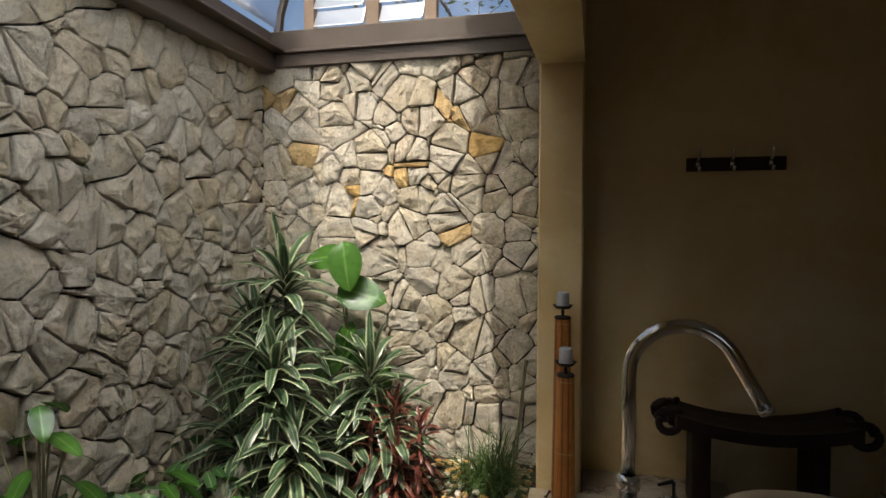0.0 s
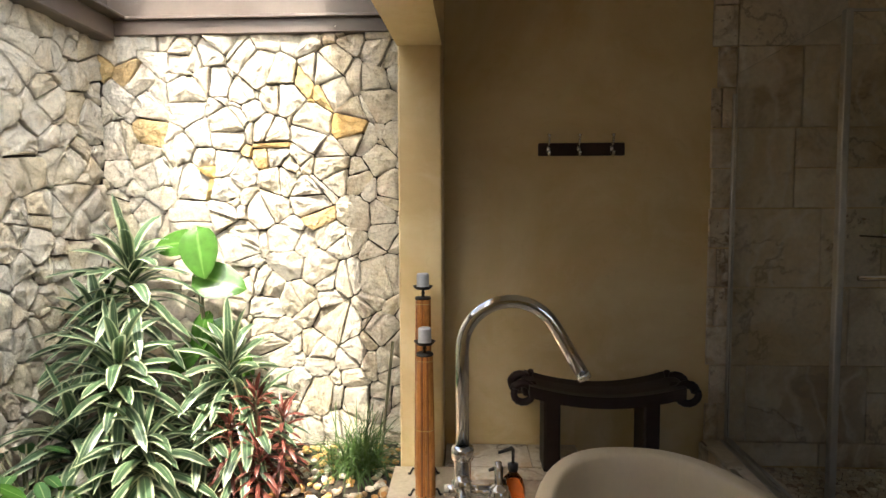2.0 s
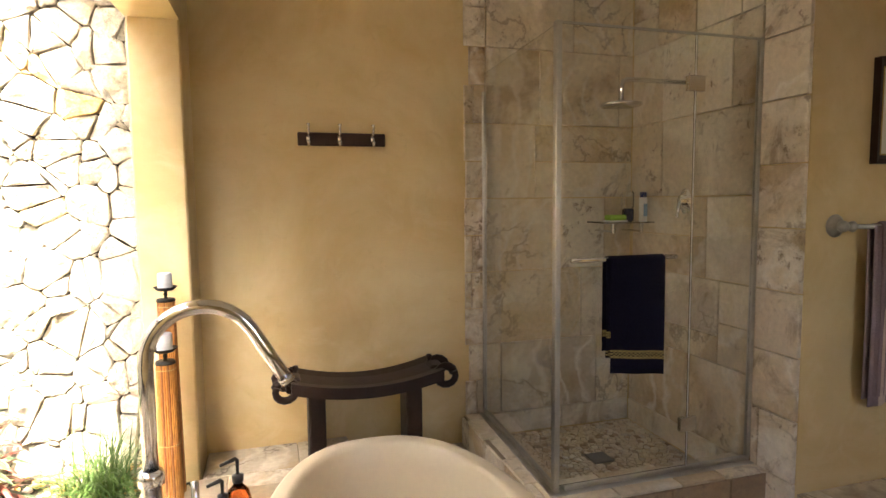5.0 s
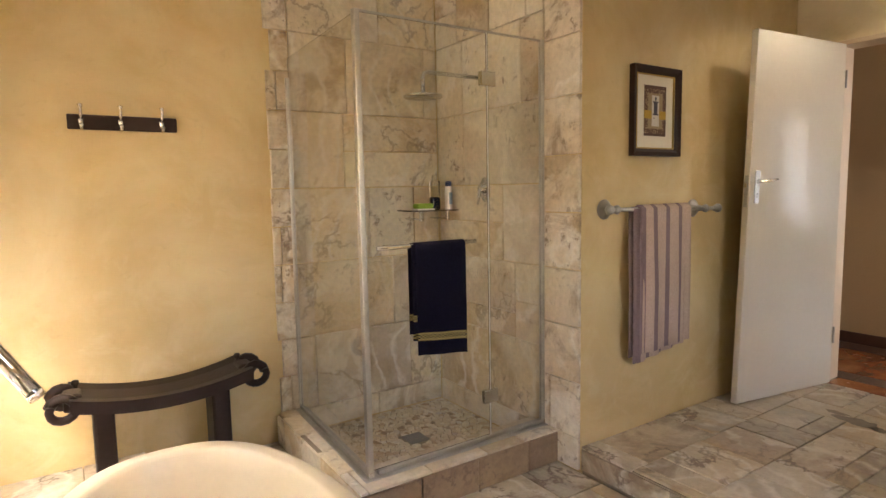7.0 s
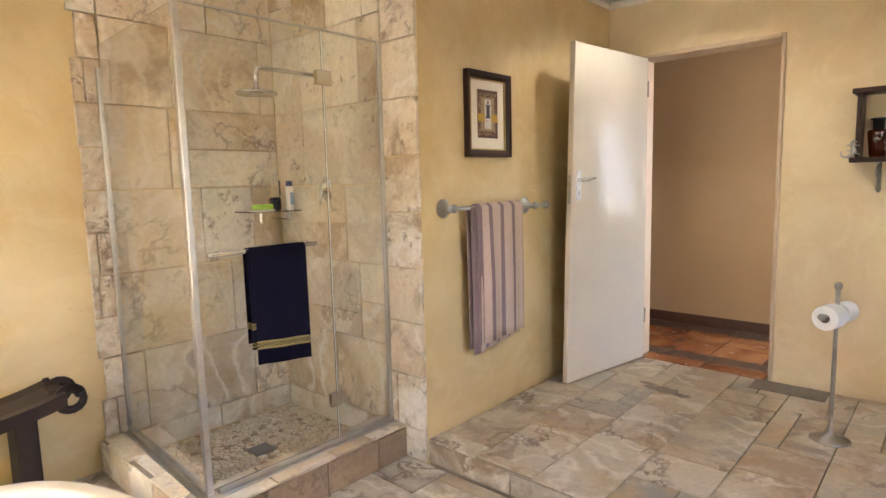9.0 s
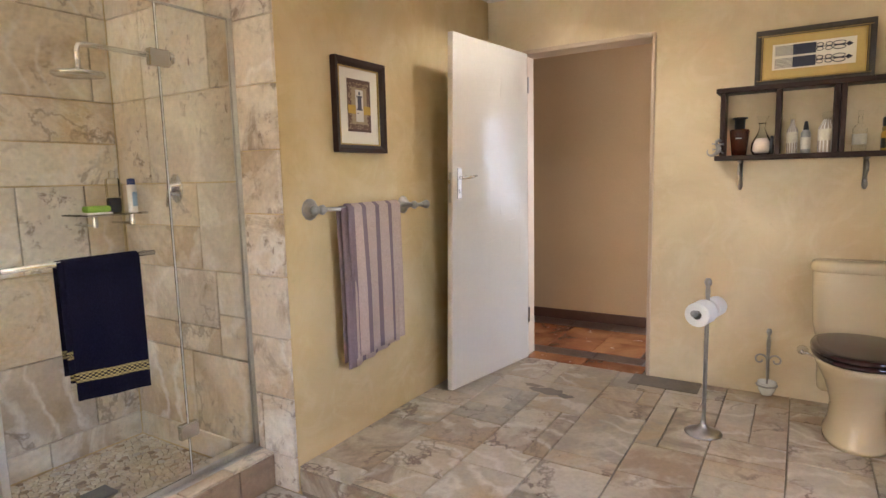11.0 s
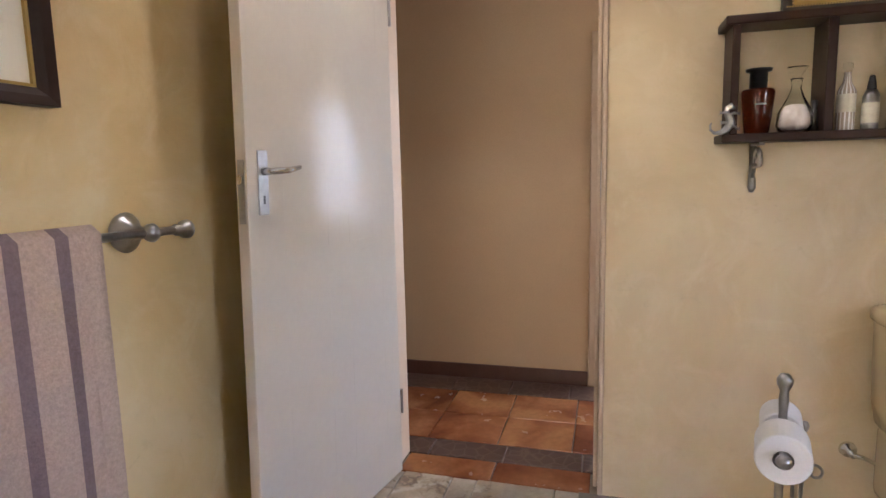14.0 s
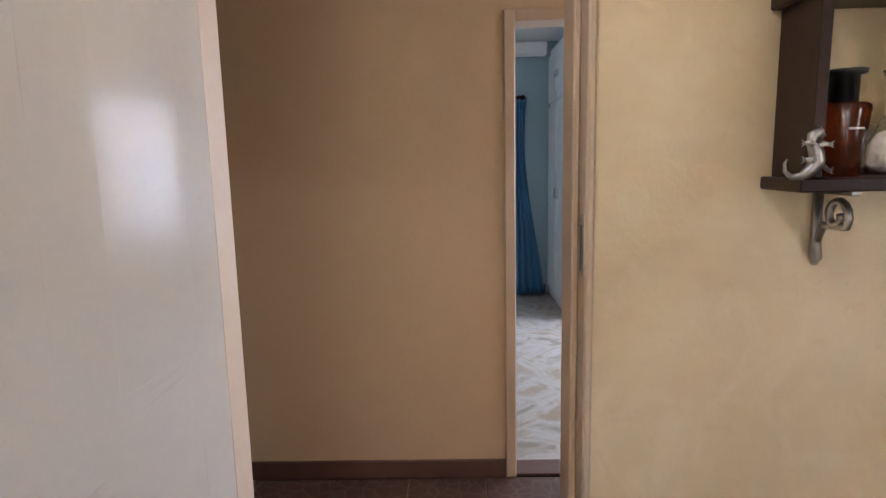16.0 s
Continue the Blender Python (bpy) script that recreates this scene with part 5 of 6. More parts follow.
w2 = n.t.nodes.new("ShaderNodeMath"); w2.operation = "MULTIPLY"; w2.inputs[1].default_value = 14.0
w3 = n.t.nodes.new("ShaderNodeMath"); w3.operation = "SINE"
n.link(w.outputs[0], w2.inputs[0]); n.link(w2.outputs[0], w3.inputs[0])
M_STRIPEGLASS = n.done(n.ramp(w3.outputs[0], [(0.40, (0.40, 0.34, 0.29)), (0.55, (0.74, 0.72, 0.70))]))
bottle("striped_bottle", "tall slim striped glass bottle with a pale label and ball stopper", 0.208, [(0, 0), (0.024, 0), (0.025, 0.004), (0.025, 0.12), (0.012, 0.145), (0.009, 0.17), (0.010, 0.175), (0, 0.175)], M_STRIPEGLASS,
       extra=(("label", [(0.0256, 0.055), (0.0256, 0.11)], M_LABEL, "pale label"), ("stopper", [(0.006, 0.174), (0.014, 0.187), (0.012, 0.2), (0, 0.205)], M_CLEAR, "")))
bottle("spray_bottle", "silver spray bottle with a black cap and a cream label", 0.148, [(0, 0), (0.021, 0), (0.022, 0.003), (0.022, 0.10), (0.014, 0.118), (0, 0.118)], M_PEWTER, -0.085,
       extra=(("label", [(0.0226, 0.02), (0.0226, 0.08)], M_LABEL, "cream label"), ("cap", [(0.013, 0.117), (0.012, 0.13), (0.007, 0.16), (0, 0.162)], M_BLACK, "black cap")))
bottle("wide_striped_bottle", "wide striped glass bottle with a cut glass stopper and pale label", 0.058, [(0, 0), (0.036, 0), (0.038, 0.005), (0.038, 0.125), (0.022, 0.15), (0.018, 0.165), (0, 0.166)], M_STRIPEGLASS,
       extra=(("label", [(0.0386, 0.06), (0.0386, 0.118)], M_LABEL, "pale label"), ("stopper", [(0.010, 0.165), (0.022, 0.18), (0.024, 0.195), (0.014, 0.205), (0, 0.207)], M_CLEAR, "")))
bottle("clear_bottle", "clear glass bottle with a round cream label and tall stopper", -0.078, [(0, 0), (0.028, 0), (0.030, 0.004), (0.030, 0.11), (0.010, 0.135), (0.009, 0.17), (0, 0.172)], M_CLEAR,
       extra=(("label", [(0.0305, 0.035), (0.0305, 0.085)], M_LABEL, "cream label"), ("stopper", [(0.006, 0.171), (0.012, 0.18), (0.010, 0.2), (0, 0.202)], M_CLEAR, "")))
M_MUST = plain("mustard paper", (0.50, 0.32, 0.05), (0.44, 0.27, 0.04), 12, 90, 0.6, bump=0)
bottle("jar", "squat jar with a mustard label and black clip lid", -0.215, [(0, 0), (0.050, 0), (0.052, 0.005), (0.052, 0.085), (0.045, 0.095), (0, 0.095)], M_MUST,
       extra=(("label", [(0.0526, 0.012), (0.0526, 0.06)], M_BLACK, "black label"), ("collar", [(0.047, 0.094), (0.050, 0.098), (0.050, 0.112), (0.047, 0.116)], M_GOLD, "gold collar"), ("lid", [(0.047, 0.115), (0.049, 0.12), (0.049, 0.155), (0.045, 0.16), (0, 0.162)], M_BLACK, "black lid")))

gk = thing("gecko_figure", "small silver lizard figurine clinging to the shelf corner", "figurine", (SX - 0.152, 0.545, 1.336))
bm = tube([(0.004, -0.034, 0.098), (0.0, -0.020, 0.108), (0.0, -0.004, 0.098), (0.0, -0.002, 0.082), (0.0, -0.016, 0.062), (0.0, -0.020, 0.042), (0.0, -0.006, 0.020), (0.0, 0.016, 0.006), (0.0, 0.040, 0.004), (0.0, 0.056, 0.018), (0.0, 0.058, 0.036), (0.0, 0.052, 0.046)],
          [0.005, 0.013, 0.012, 0.010, 0.017, 0.018, 0.015, 0.010, 0.007, 0.005, 0.004, 0.002], n=10)
for p, q in (((0, -0.01, 0.072), (-0.008, 0.016, 0.082)), ((0, -0.014, 0.07), (-0.004, -0.044, 0.078)), ((0, -0.018, 0.034), (-0.006, 0.012, 0.044)), ((0, -0.016, 0.03), (-0.004, -0.046, 0.018))):
    tube([p, ((p[0] + q[0]) / 2 - 0.006, (p[1] + q[1]) / 2, (p[2] + q[2]) / 2 + 0.006), q], [0.007, 0.006, 0.005], bm, n=7)
    for d in (-0.008, 0.0, 0.008):
        tube([q, (q[0] - 0.002, q[1] + (0.010 if q[1] > -0.02 else -0.010), q[2] + d)], [0.003, 0.001], bm, n=5)
bm.transform(Matrix.Translation((0, 0.012, 0)) @ Matrix.Diagonal((0.75, 0.75, 0.78, 1)))
part("figure", bm, plain("aged silver", (0.52, 0.52, 0.53), (0.26, 0.26, 0.28), 60, 160, 0.35, 1.0, bump=0.5), gk, "", True)

pc = thing("comb_picture", "wide comb picture in a gold mount and ornate black frame", "picture", (SX - 0.035, 0.135, 1.690 + 0.143), -90)
M_ORN = plain("black ornate frame", (0.022, 0.016, 0.014), (0.06, 0.045, 0.03), 60, 160, 0.4, bump=0.9, dist=0.004)
frame_parts(pc, 0.515, 0.283, 0.034, 0.024, M_ORN, 0.008)
bm = bmesh.new()
for k in range(64):
    for z in (-0.1125, 0.1125):
        box((-0.246 + k * 0.0077, -0.0235, z - 0.0022), (-0.242 + k * 0.0077, -0.019, z + 0.0022), bm=bm)
for k in range(28):
    for x in (-0.2285, 0.2285):
        box((x - 0.0022, -0.0235, -0.105 + k * 0.0077), (x + 0.0022, -0.019, -0.101 + k * 0.0077), bm=bm)
tagged(part("beading", bm, M_GOLD, pc, "fine gilt beading"), kind="stuff")
part("mount", box((-0.226, -0.006, -0.110), (0.226, -0.002, 0.110)), plain("gold mount", (0.52, 0.38, 0.12), (0.46, 0.33, 0.10), 8, 90, 0.6, bump=0), pc)
part("paper", box((-0.18, -0.0072, -0.062), (0.18, -0.0064, 0.066)), M_MAT, pc)
M_NAVYINK = plain("navy ink", (0.012, 0.018, 0.045), (0.01, 0.014, 0.035), 20, 90, 0.6, bump=0)
for s in (-1, 1):
    cz = 0.002 + s * 0.031
    for k in range(8):
        part("tine", box((-0.168, -0.009, cz - 0.024 + 0.0063 * k), (-0.088, -0.0076, cz - 0.0215 + 0.0063 * k)), M_NAVYINK, pc)
    part("comb_body", box((-0.088, -0.0092, cz - 0.026), (0.012, -0.0076, cz + 0.026)), M_NAVYINK, pc)
    bm = bmesh.new()
    for cx, rx, rz in ((0.028, 0.014, 0.02), (0.066, 0.014, 0.02), (0.11, 0.026, 0.021)):
        for q in (-1, 1):
            tube([(cx + rx * math.cos(t * 0.35), -0.0084, cz + q * rz * 0.5 + rz * 0.45 * math.sin(t * 0.35)) for t in range(19)], 0.004, bm, n=5, flat=0.5)
    tube([(0.012, -0.0084, cz), (0.15, -0.0084, cz)], 0.004, bm, n=5, flat=0.5)
    lathe([(0, -0.012), (0.012, 0), (0, 0.02)], bm, pose(0.148, -0.0084, cz, 0, 90) @ Matrix.Diagonal((1.0, 0.1, 1, 1)), n=8)
    part("comb_crest", bm, M_NAVYINK, pc)

vs = bottle("vase", "pale stoneware vase painted with brown flowers and green leaves", -0.24, [(0, 0), (0.045, 0), (0.056, 0.02), (0.06, 0.08), (0.05, 0.17), (0.047, 0.21), (0.05, 0.225), (0.046, 0.223), (0.043, 0.2), (0, 0.19)], plain("grey stoneware", (0.50, 0.46, 0.38), (0.44, 0.40, 0.33), 9, 90, 0.4, bump=0.05), -0.075, cat="vase", at_z=1.690)
M_LEAFINK = plain("green glaze", (0.10, 0.15, 0.05), (0.08, 0.12, 0.04), 20, 90, 0.4, bump=0)
M_FLOWER = plain("brown glaze", (0.14, 0.07, 0.04), (0.10, 0.05, 0.03), 20, 90, 0.4, bump=0)
for a, z, r, m in ((200, 0.17, 0.011, M_FLOWER), (180, 0.13, 0.012, M_FLOWER), (190, 0.10, 0.009, M_LEAFINK), (165, 0.15, 0.008, M_LEAFINK), (172, 0.19, 0.008, M_LEAFINK), (205, 0.12, 0.008, M_LEAFINK)):
    rr = 0.051 if z > 0.14 else 0.057
    part("motif", lathe([(0, 0.004), (r, 0.0), (0, -0.002)], m=pose(rr * math.cos(radians(a)), rr * math.sin(radians(a)), z, 0, -90, a - 180) @ Matrix.Diagonal((0.6, 1.3, 1, 1)), n=10), m, vs)

# plants and garden


def leaf_material(name, mid, edge, stripe, back=0.5, rough=0.35):
    """A leaf with its colours across its width: edge, body and midrib."""
    n = Nodes(name, rough)
    u = uv_out(n, 0)
    v = n.place(False)
    c = n.ramp(u, [(0.0, edge), (0.10, edge), (0.20, mid), (0.44, mid), (0.5, stripe), (0.56, mid), (0.80, mid), (0.90, edge), (1.0, edge)])
    c = n.mix(1.0, c, n.ramp(n.noise(v, 18.0, 4.0), [(0.3, (0.7,) * 3), (0.7, (1.0,) * 3)]), "MULTIPLY")
    c = n.mix(n.scaled(n.rand(True), 0.0, 0.35), c, tuple(q * 0.5 for q in mid))
    n.p.inputs["Subsurface Weight"].default_value = 0.0
    n.bump(n.noise(v, 40.0, 2.0), 0.15, 0.003)
    m = n.done(c)
    tr = n.t.nodes.new("ShaderNodeBsdfTranslucent")
    n.link(c, tr.inputs["Color"])
    mx = n.t.nodes.new("ShaderNodeMixShader")
    mx.inputs[0].default_value = 0.32
    n.link(n.p.outputs[0], mx.inputs[1])
    n.link(tr.outputs[0], mx.inputs[2])
    n.link(mx.outputs[0], n.t.nodes["Material Output"].inputs["Surface"])
    return m


M_DRAC = leaf_material("variegated dracaena leaf", (0.055, 0.105, 0.048), (0.50, 0.55, 0.34), (0.22, 0.30, 0.15))
M_RED = leaf_material("red cordyline leaf", (0.16, 0.045, 0.032), (0.30, 0.075, 0.055), (0.24, 0.13, 0.06))
M_GRASS = leaf_material("fine fern leaf", (0.07, 0.13, 0.03), (0.09, 0.16, 0.04), (0.08, 0.15, 0.04))
M_BIG = leaf_material("broad green leaf", (0.065, 0.17, 0.025), (0.055, 0.145, 0.022), (0.16, 0.29, 0.07), rough=0.25)
M_VAR = leaf_material("pale veined leaf", (0.06, 0.15, 0.04), (0.05, 0.13, 0.03), (0.36, 0.44, 0.20), rough=0.35)
M_STEM = plain("green brown stem", (0.10, 0.10, 0.05), (0.14, 0.12, 0.06), 20, 90, 0.7)


def strap(bm, uv, base, az, el, length, width, droop, n=7, twist=0.0):
    p, d = Vector(base), Vector((math.cos(az) * math.cos(el), math.sin(az) * math.cos(el), math.sin(el)))
    side = Vector((-math.sin(az), math.cos(az), 0))
    step, prev = length / n, None
    for k in range(n + 1):
        t = k / n
        w = width * (0.35 + 1.0 * math.sin(math.pi * min(1.0, 0.08 + t * 0.92)) ** 0.7) * 0.5 * (1 if t < 0.98 else 0.05)
        up = side.cross(d).normalized()
        s = (side * math.cos(twist * t) + up * math.sin(twist * t))
        row = [bm.verts.new(p - s * w + up * w * 0.35), bm.verts.new(p), bm.verts.new(p + s * w + up * w * 0.35)]
        if prev:
            for j in range(2):
                f = bm.faces.new((prev[j], prev[j + 1], row[j + 1], row[j]))
                for loop, uu in zip(f.loops, (j * 0.5, j * 0.5 + 0.5, j * 0.5 + 0.5, j * 0.5)):
                    loop[uv].uv = (uu, t)
        prev = row
        p = p + d * step
        d = (d + Vector((0, 0, -droop * step / max(length, 0.01)))).normalized()


def rosette_plant(name, label, category, at, heads, material, seed, leaf, dens):
    """heads: (dx, dy, z0, z1); leaf: length, width, droop; dens: leaves a head."""
    pl = thing(name, label, category, at)
    rr = random.Random(seed)
    for dx, dy, z0, z1 in heads:
        part("stem", tube([(dx * 0.3, dy * 0.3, 0), (dx * 0.8, dy * 0.8, z0 * 0.6), (dx, dy, z1)], [0.014, 0.012, 0.006], n=7), M_STEM, pl)
        bm = bmesh.new()
        uv = bm.loops.layers.uv.new("uv")
        for k in range(dens):
            t = k / dens
            z = z0 + (z1 - z0) * t
            az = k * 2.399 + rr.uniform(-0.3, 0.3)
            el = radians(-5 + 85 * t ** 1.6) + rr.uniform(-0.2, 0.2)
            ln = leaf[0] * (1.0 - 0.25 * t) * rr.uniform(0.8, 1.15)
            strap(bm, uv, (dx, dy, z), az, el, ln, leaf[1] * rr.uniform(0.8, 1.1), leaf[2] * rr.uniform(0.7, 1.3), twist=rr.uniform(-0.5, 0.5))
        tagged(part("foliage", bm, material, pl, "", True), kind="stuff")
    return pl


GZ = -0.17
rosette_plant("dracaena", "tall bushy dracaena with cream-edged arching strap leaves against the stone wall", "plant", (-1.70, 3.08, GZ),
              [(-0.05, 0.02, 0.82, 1.18), (0.03, -0.24, 0.38, 0.74), (-0.20, -0.02, 0.55, 0.86), (-0.18, -0.26, 0.12, 0.38), (0.18, -0.32, 0.10, 0.34)], M_DRAC, 3, (0.43, 0.047, 1.45), 60)
rosette_plant("dracaena", "lower dracaena with cream-edged leaves against the stone wall", "plant", (-1.24, 3.12, GZ),
              [(0.0, 0.0, 0.36, 0.66), (0.12, -0.08, 0.15, 0.40), (-0.12, -0.10, 0.12, 0.38)], M_DRAC, 7, (0.40, 0.044, 1.45), 50)
rosette_plant("cordyline", "small cordyline with dark red strap leaves beside the gravel", "plant", (-1.05, 2.98, GZ),
              [(0.0, 0.0, 0.15, 0.52), (0.14, -0.02, 0.1, 0.42), (-0.12, -0.05, 0.08, 0.36), (0.05, -0.12, 0.04, 0.3)], M_RED, 11, (0.18, 0.016, 1.4), 40)
fern = thing("fern", "feathery green fern-like grass at the foot of the stone wall", "plant", (-0.58, 3.2, GZ))
bm = bmesh.new()
uv = bm.loops.layers.uv.new("uv")
rr = random.Random(4)
for k in range(420):
    strap(bm, uv, (rr.gauss(0, 0.06), rr.gauss(0, 0.05), 0.0), rr.uniform(0, 6.28), radians(rr.uniform(35, 88)), rr.uniform(0.18, 0.42), rr.uniform(0.003, 0.006), rr.uniform(1.0, 2.6), n=5)
tagged(part("fronds", bm, M_GRASS, fern), kind="stuff")


def heart(length, width, curl=0.25, uvname="uv"):
    """A pointed heart-shaped blade along +x."""
    bm = bmesh.new()
    uv = bm.loops.layers.uv.new(uvname)
    prev = None
    for k in range(13):
        t = k / 12
        w = width * 0.5 * max(0.0, math.sin(math.pi * t ** 0.72)) ** 0.62 + 0.0006
        back = -0.10 * length * (1 - t) ** 4
        z = -curl * length * t * t + 0.01 * length * math.sin(9 * t)
        row = [bm.verts.new((t * length + back * j * j / 4, j * w / 2, z + 0.10 * w * abs(j) - 0.03 * w * j * j)) for j in (-2, -1, 0, 1, 2)]
        if prev:
            for j in range(4):
                f = bm.faces.new((prev[j], prev[j + 1], row[j + 1], row[j]))
                for loop, uu in zip(f.loops, (j / 4, (j + 1) / 4, (j + 1) / 4, j / 4)):
                    loop[uv].uv = (uu, t)
        prev = row
    return bm


def broad_plant(label, at, leaves, material, seed=1):
    """leaves: (x, y, z, length, width, azimuth of the tip, tip down, turn about its own axis)."""
    pl = thing("broad_leaf_plant", label, "plant", at)
    for x, y, z, ln, wd, az, dn, *roll in leaves:
        bm = heart(ln, wd)
        bm.transform(Matrix.Translation((x, y, z)) @ Matrix.Rotation(radians(az), 4, "Z") @ Matrix.Rotation(radians(dn), 4, "Y") @ Matrix.Rotation(radians(roll[0] if roll else 0), 4, "X"))
        part("stalk", tube([(x * 0.15, y * 0.15, 0), (x * 0.6, y * 0.6, z * 0.75), (x, y, z)], [0.006, 0.005, 0.004], n=6), M_STEM, pl)
        part("leaf", bm, material, pl, "", True)
    return pl


broad_plant("climbing plant with large glossy green heart-shaped leaves on the stone wall", (-1.48, 3.42, GZ),
            [(-0.02, -0.10, 1.25, 0.27, 0.18, 178, -2, -55), (0.0, -0.12, 1.32, 0.27, 0.21, -60, 62, 25), (-0.02, -0.10, 1.06, 0.28, 0.22, -8, 8, 58), (0.02, -0.06, 0.84, 0.24, 0.18, -120, 60, 0),
             (0.10, -0.05, 0.80, 0.26, 0.22, -70, 72, 0), (-0.02, -0.1, 0.62, 0.26, 0.2, 170, 15, -50), (0.16, -0.06, 0.62, 0.22, 0.18, -20, 55, 20)], M_BIG)
rr = random.Random(21)
for x, y, h, cnt, sz, m, lab in ((-2.00, 1.77, 0.80, 12, 0.145, M_BIG, "leafy plant with long pointed green leaves by the stone wall"),
                                 (-1.97, 2.05, 0.38, 16, 0.13, M_VAR, "low plant with pale veined arrow-shaped leaves"),
                                 (-1.95, 2.30, 0.34, 14, 0.125, M_BIG, "low plant with rounded green leaves"),
                                 (-1.98, 2.62, 0.36, 16, 0.10, M_VAR, "small plant with pale veined leaves by the stone wall"),
                                 (-1.72, 2.42, 0.26, 10, 0.15, M_BIG, "low ground plant with rounded green leaves"),
                                 (-1.74, 1.78, 0.40, 14, 0.13, M_VAR, "low ground plant with pale veined leaves")):
    L = []
    for k in range(cnt):
        a = k * 2.4
        r = (0.04 + 0.13 * rr.random())
        L.append((r * math.cos(a), r * math.sin(a), h * rr.uniform(0.5, 1.0), sz * rr.uniform(0.75, 1.15), sz * rr.uniform(0.50, 0.68), math.degrees(a), rr.uniform(5, 45)))
    broad_plant(lab, (x, y, GZ), L, m)

rock = thing("rock", "rough white garden rock among the plants", "rock", (-1.86, 2.66, GZ), 30)
bm = bmesh.new()
bmesh.ops.create_icosphere(bm, subdivisions=3, radius=1.0)
for w in bm.verts:
    w.co = Vector((w.co.x * 0.09, w.co.y * 0.07, w.co.z * 0.15 + 0.09)) + 0.03 * noise.noise_vector(w.co * 1.6)
bm.transform(pose(0, 0, 0, 0, 30))
part("stone", bm, plain("white quartz", (0.62, 0.60, 0.56), (0.5, 0.47, 0.42), 9, 60, 0.8, bump=0.6, dist=0.01), rock)

n = Nodes("mixed pebbles", 0.6)
v = n.place(False)
c = n.ramp(n.rand(True), [(0.0, (0.46, 0.22, 0.06)), (0.3, (0.55, 0.34, 0.12)), (0.5, (0.60, 0.55, 0.45)), (0.7, (0.34, 0.18, 0.08)), (1.0, (0.66, 0.62, 0.54))])
M_PEB = n.done(n.mix(1.0, c, n.ramp(n.noise(v, 60.0), [(0.3, (0.75,) * 3), (0.7, (1.0,) * 3)]), "MULTIPLY"))
peb = thing("gravel", "mixed orange and white pebbles on the garden bed", "gravel", (-1.1, 2.8, GZ), kind="stuff")
bm0 = bmesh.new()
bmesh.ops.create_icosphere(bm0, subdivisions=1, radius=1.0)
base = [w.co.copy() for w in bm0.verts]
faces = [[w.index for w in f.verts] for f in bm0.faces]
bm0.free()
vv, ff = [], []
rr = random.Random(8)
for k in range(1500):
    x, y = rr.uniform(-0.75, 0.72), rr.uniform(-1.3, 0.72)
    r = rr.uniform(0.010, 0.024)
    m = pose(x, y, 0.008 + rr.uniform(0, 0.02), rr.uniform(-20, 20), rr.uniform(-20, 20), rr.uniform(0, 360)) @ Matrix.Diagonal((r * 1.3, r, r * 0.7, 1))
    ff += [[i + len(vv) for i in f] for f in faces]
    vv += [m @ w for w in base]
me = bpy.data.meshes.new("pebbles")
me.from_pydata(vv, [], ff)
me.materials.append(M_PEB)
ob = new("pebbles", me)
ob.parent = peb
tagged(ob, kind="stuff")
stk = thing("garden_stick", "thin dark garden stick leaning on the stone wall", "stick", (-0.45, 3.40, GZ))
part("shaft", tube([(-0.03, 0, 0), (0.03, 0.08, 0.62), (0.035, 0.085, 0.66)], [0.008, 0.009, 0.011], n=8), M_STEM, stk)

# pieces of walls and floors


def clip(poly, nx, ny, c):
    """Keeps the side of a polygon where nx*x + ny*y <= c."""
    out = []
    for k, (x, y) in enumerate(poly):
        px, py = poly[k - 1]
        a, b = nx * px + ny * py - c, nx * x + ny * y - c
        if (a <= 0) != (b <= 0):
            t = a / (a - b)
            out.append((px + (x - px) * t, py + (y - py) * t))
        if b <= 0:
            out.append((x, y))
    return out


def cells(a0, a1, b0, b1, size, seed, jitter=0.42, weight=0.3, stretch=1.0):
    """Irregular stones that fill a rectangle: their outlines."""
    rr = random.Random(seed)
    na, nb = max(1, round((a1 - a0) / size)), max(1, round((b1 - b0) / (size * stretch)))
    da, db = (a1 - a0) / na, (b1 - b0) / nb
    pts = [(a0 + (i + 0.5 + 0.25 * (-1) ** j + rr.uniform(-jitter, jitter)) * da, b0 + (j + 0.5 + rr.uniform(-jitter, jitter)) * db, rr.uniform(-1, 1) * weight * size * size) for j in range(nb) for i in range(na)]
    out = []
    for k, (x, y, w) in enumerate(pts):
        poly = [(a0, b0), (a1, b0), (a1, b1), (a0, b1)]
        for j, (u, v, q) in enumerate(pts):
            if j != k and abs(u - x) < 3.2 * da and abs(v - y) < 3.2 * db:
                nx, ny = u - x, v - y
                poly = clip(poly, nx, ny, (u * u + v * v - x * x - y * y + w - q) / 2)
                if len(poly) < 3:
                    break
        if len(poly) >= 3:
            area2 = abs(sum(poly[i - 1][0] * poly[i][1] - poly[i][0] * poly[i - 1][1] for i in range(len(poly))))
            if area2 > 0.02 * size * size:
                out.append(poly)
    return out


def shrink(poly, gap):
    cx, cy = sum(p[0] for p in poly) / len(poly), sum(p[1] for p in poly) / len(poly)
    out = list(poly)
    for k in range(len(poly)):
        (x0, y0), (x1, y1) = poly[k], poly[(k + 1) % len(poly)]
        ln = math.hypot(x1 - x0, y1 - y0)
        if ln < 1e-4:
            continue
        nx, ny = (y1 - y0) / ln, -(x1 - x0) / ln
        if nx * (cx - x0) + ny * (cy - y0) > 0:
            nx, ny = -nx, -ny
        out = clip(out, nx, ny, nx * x0 + ny * y0 - gap)
        if len(out) < 3:
            return None
    return out


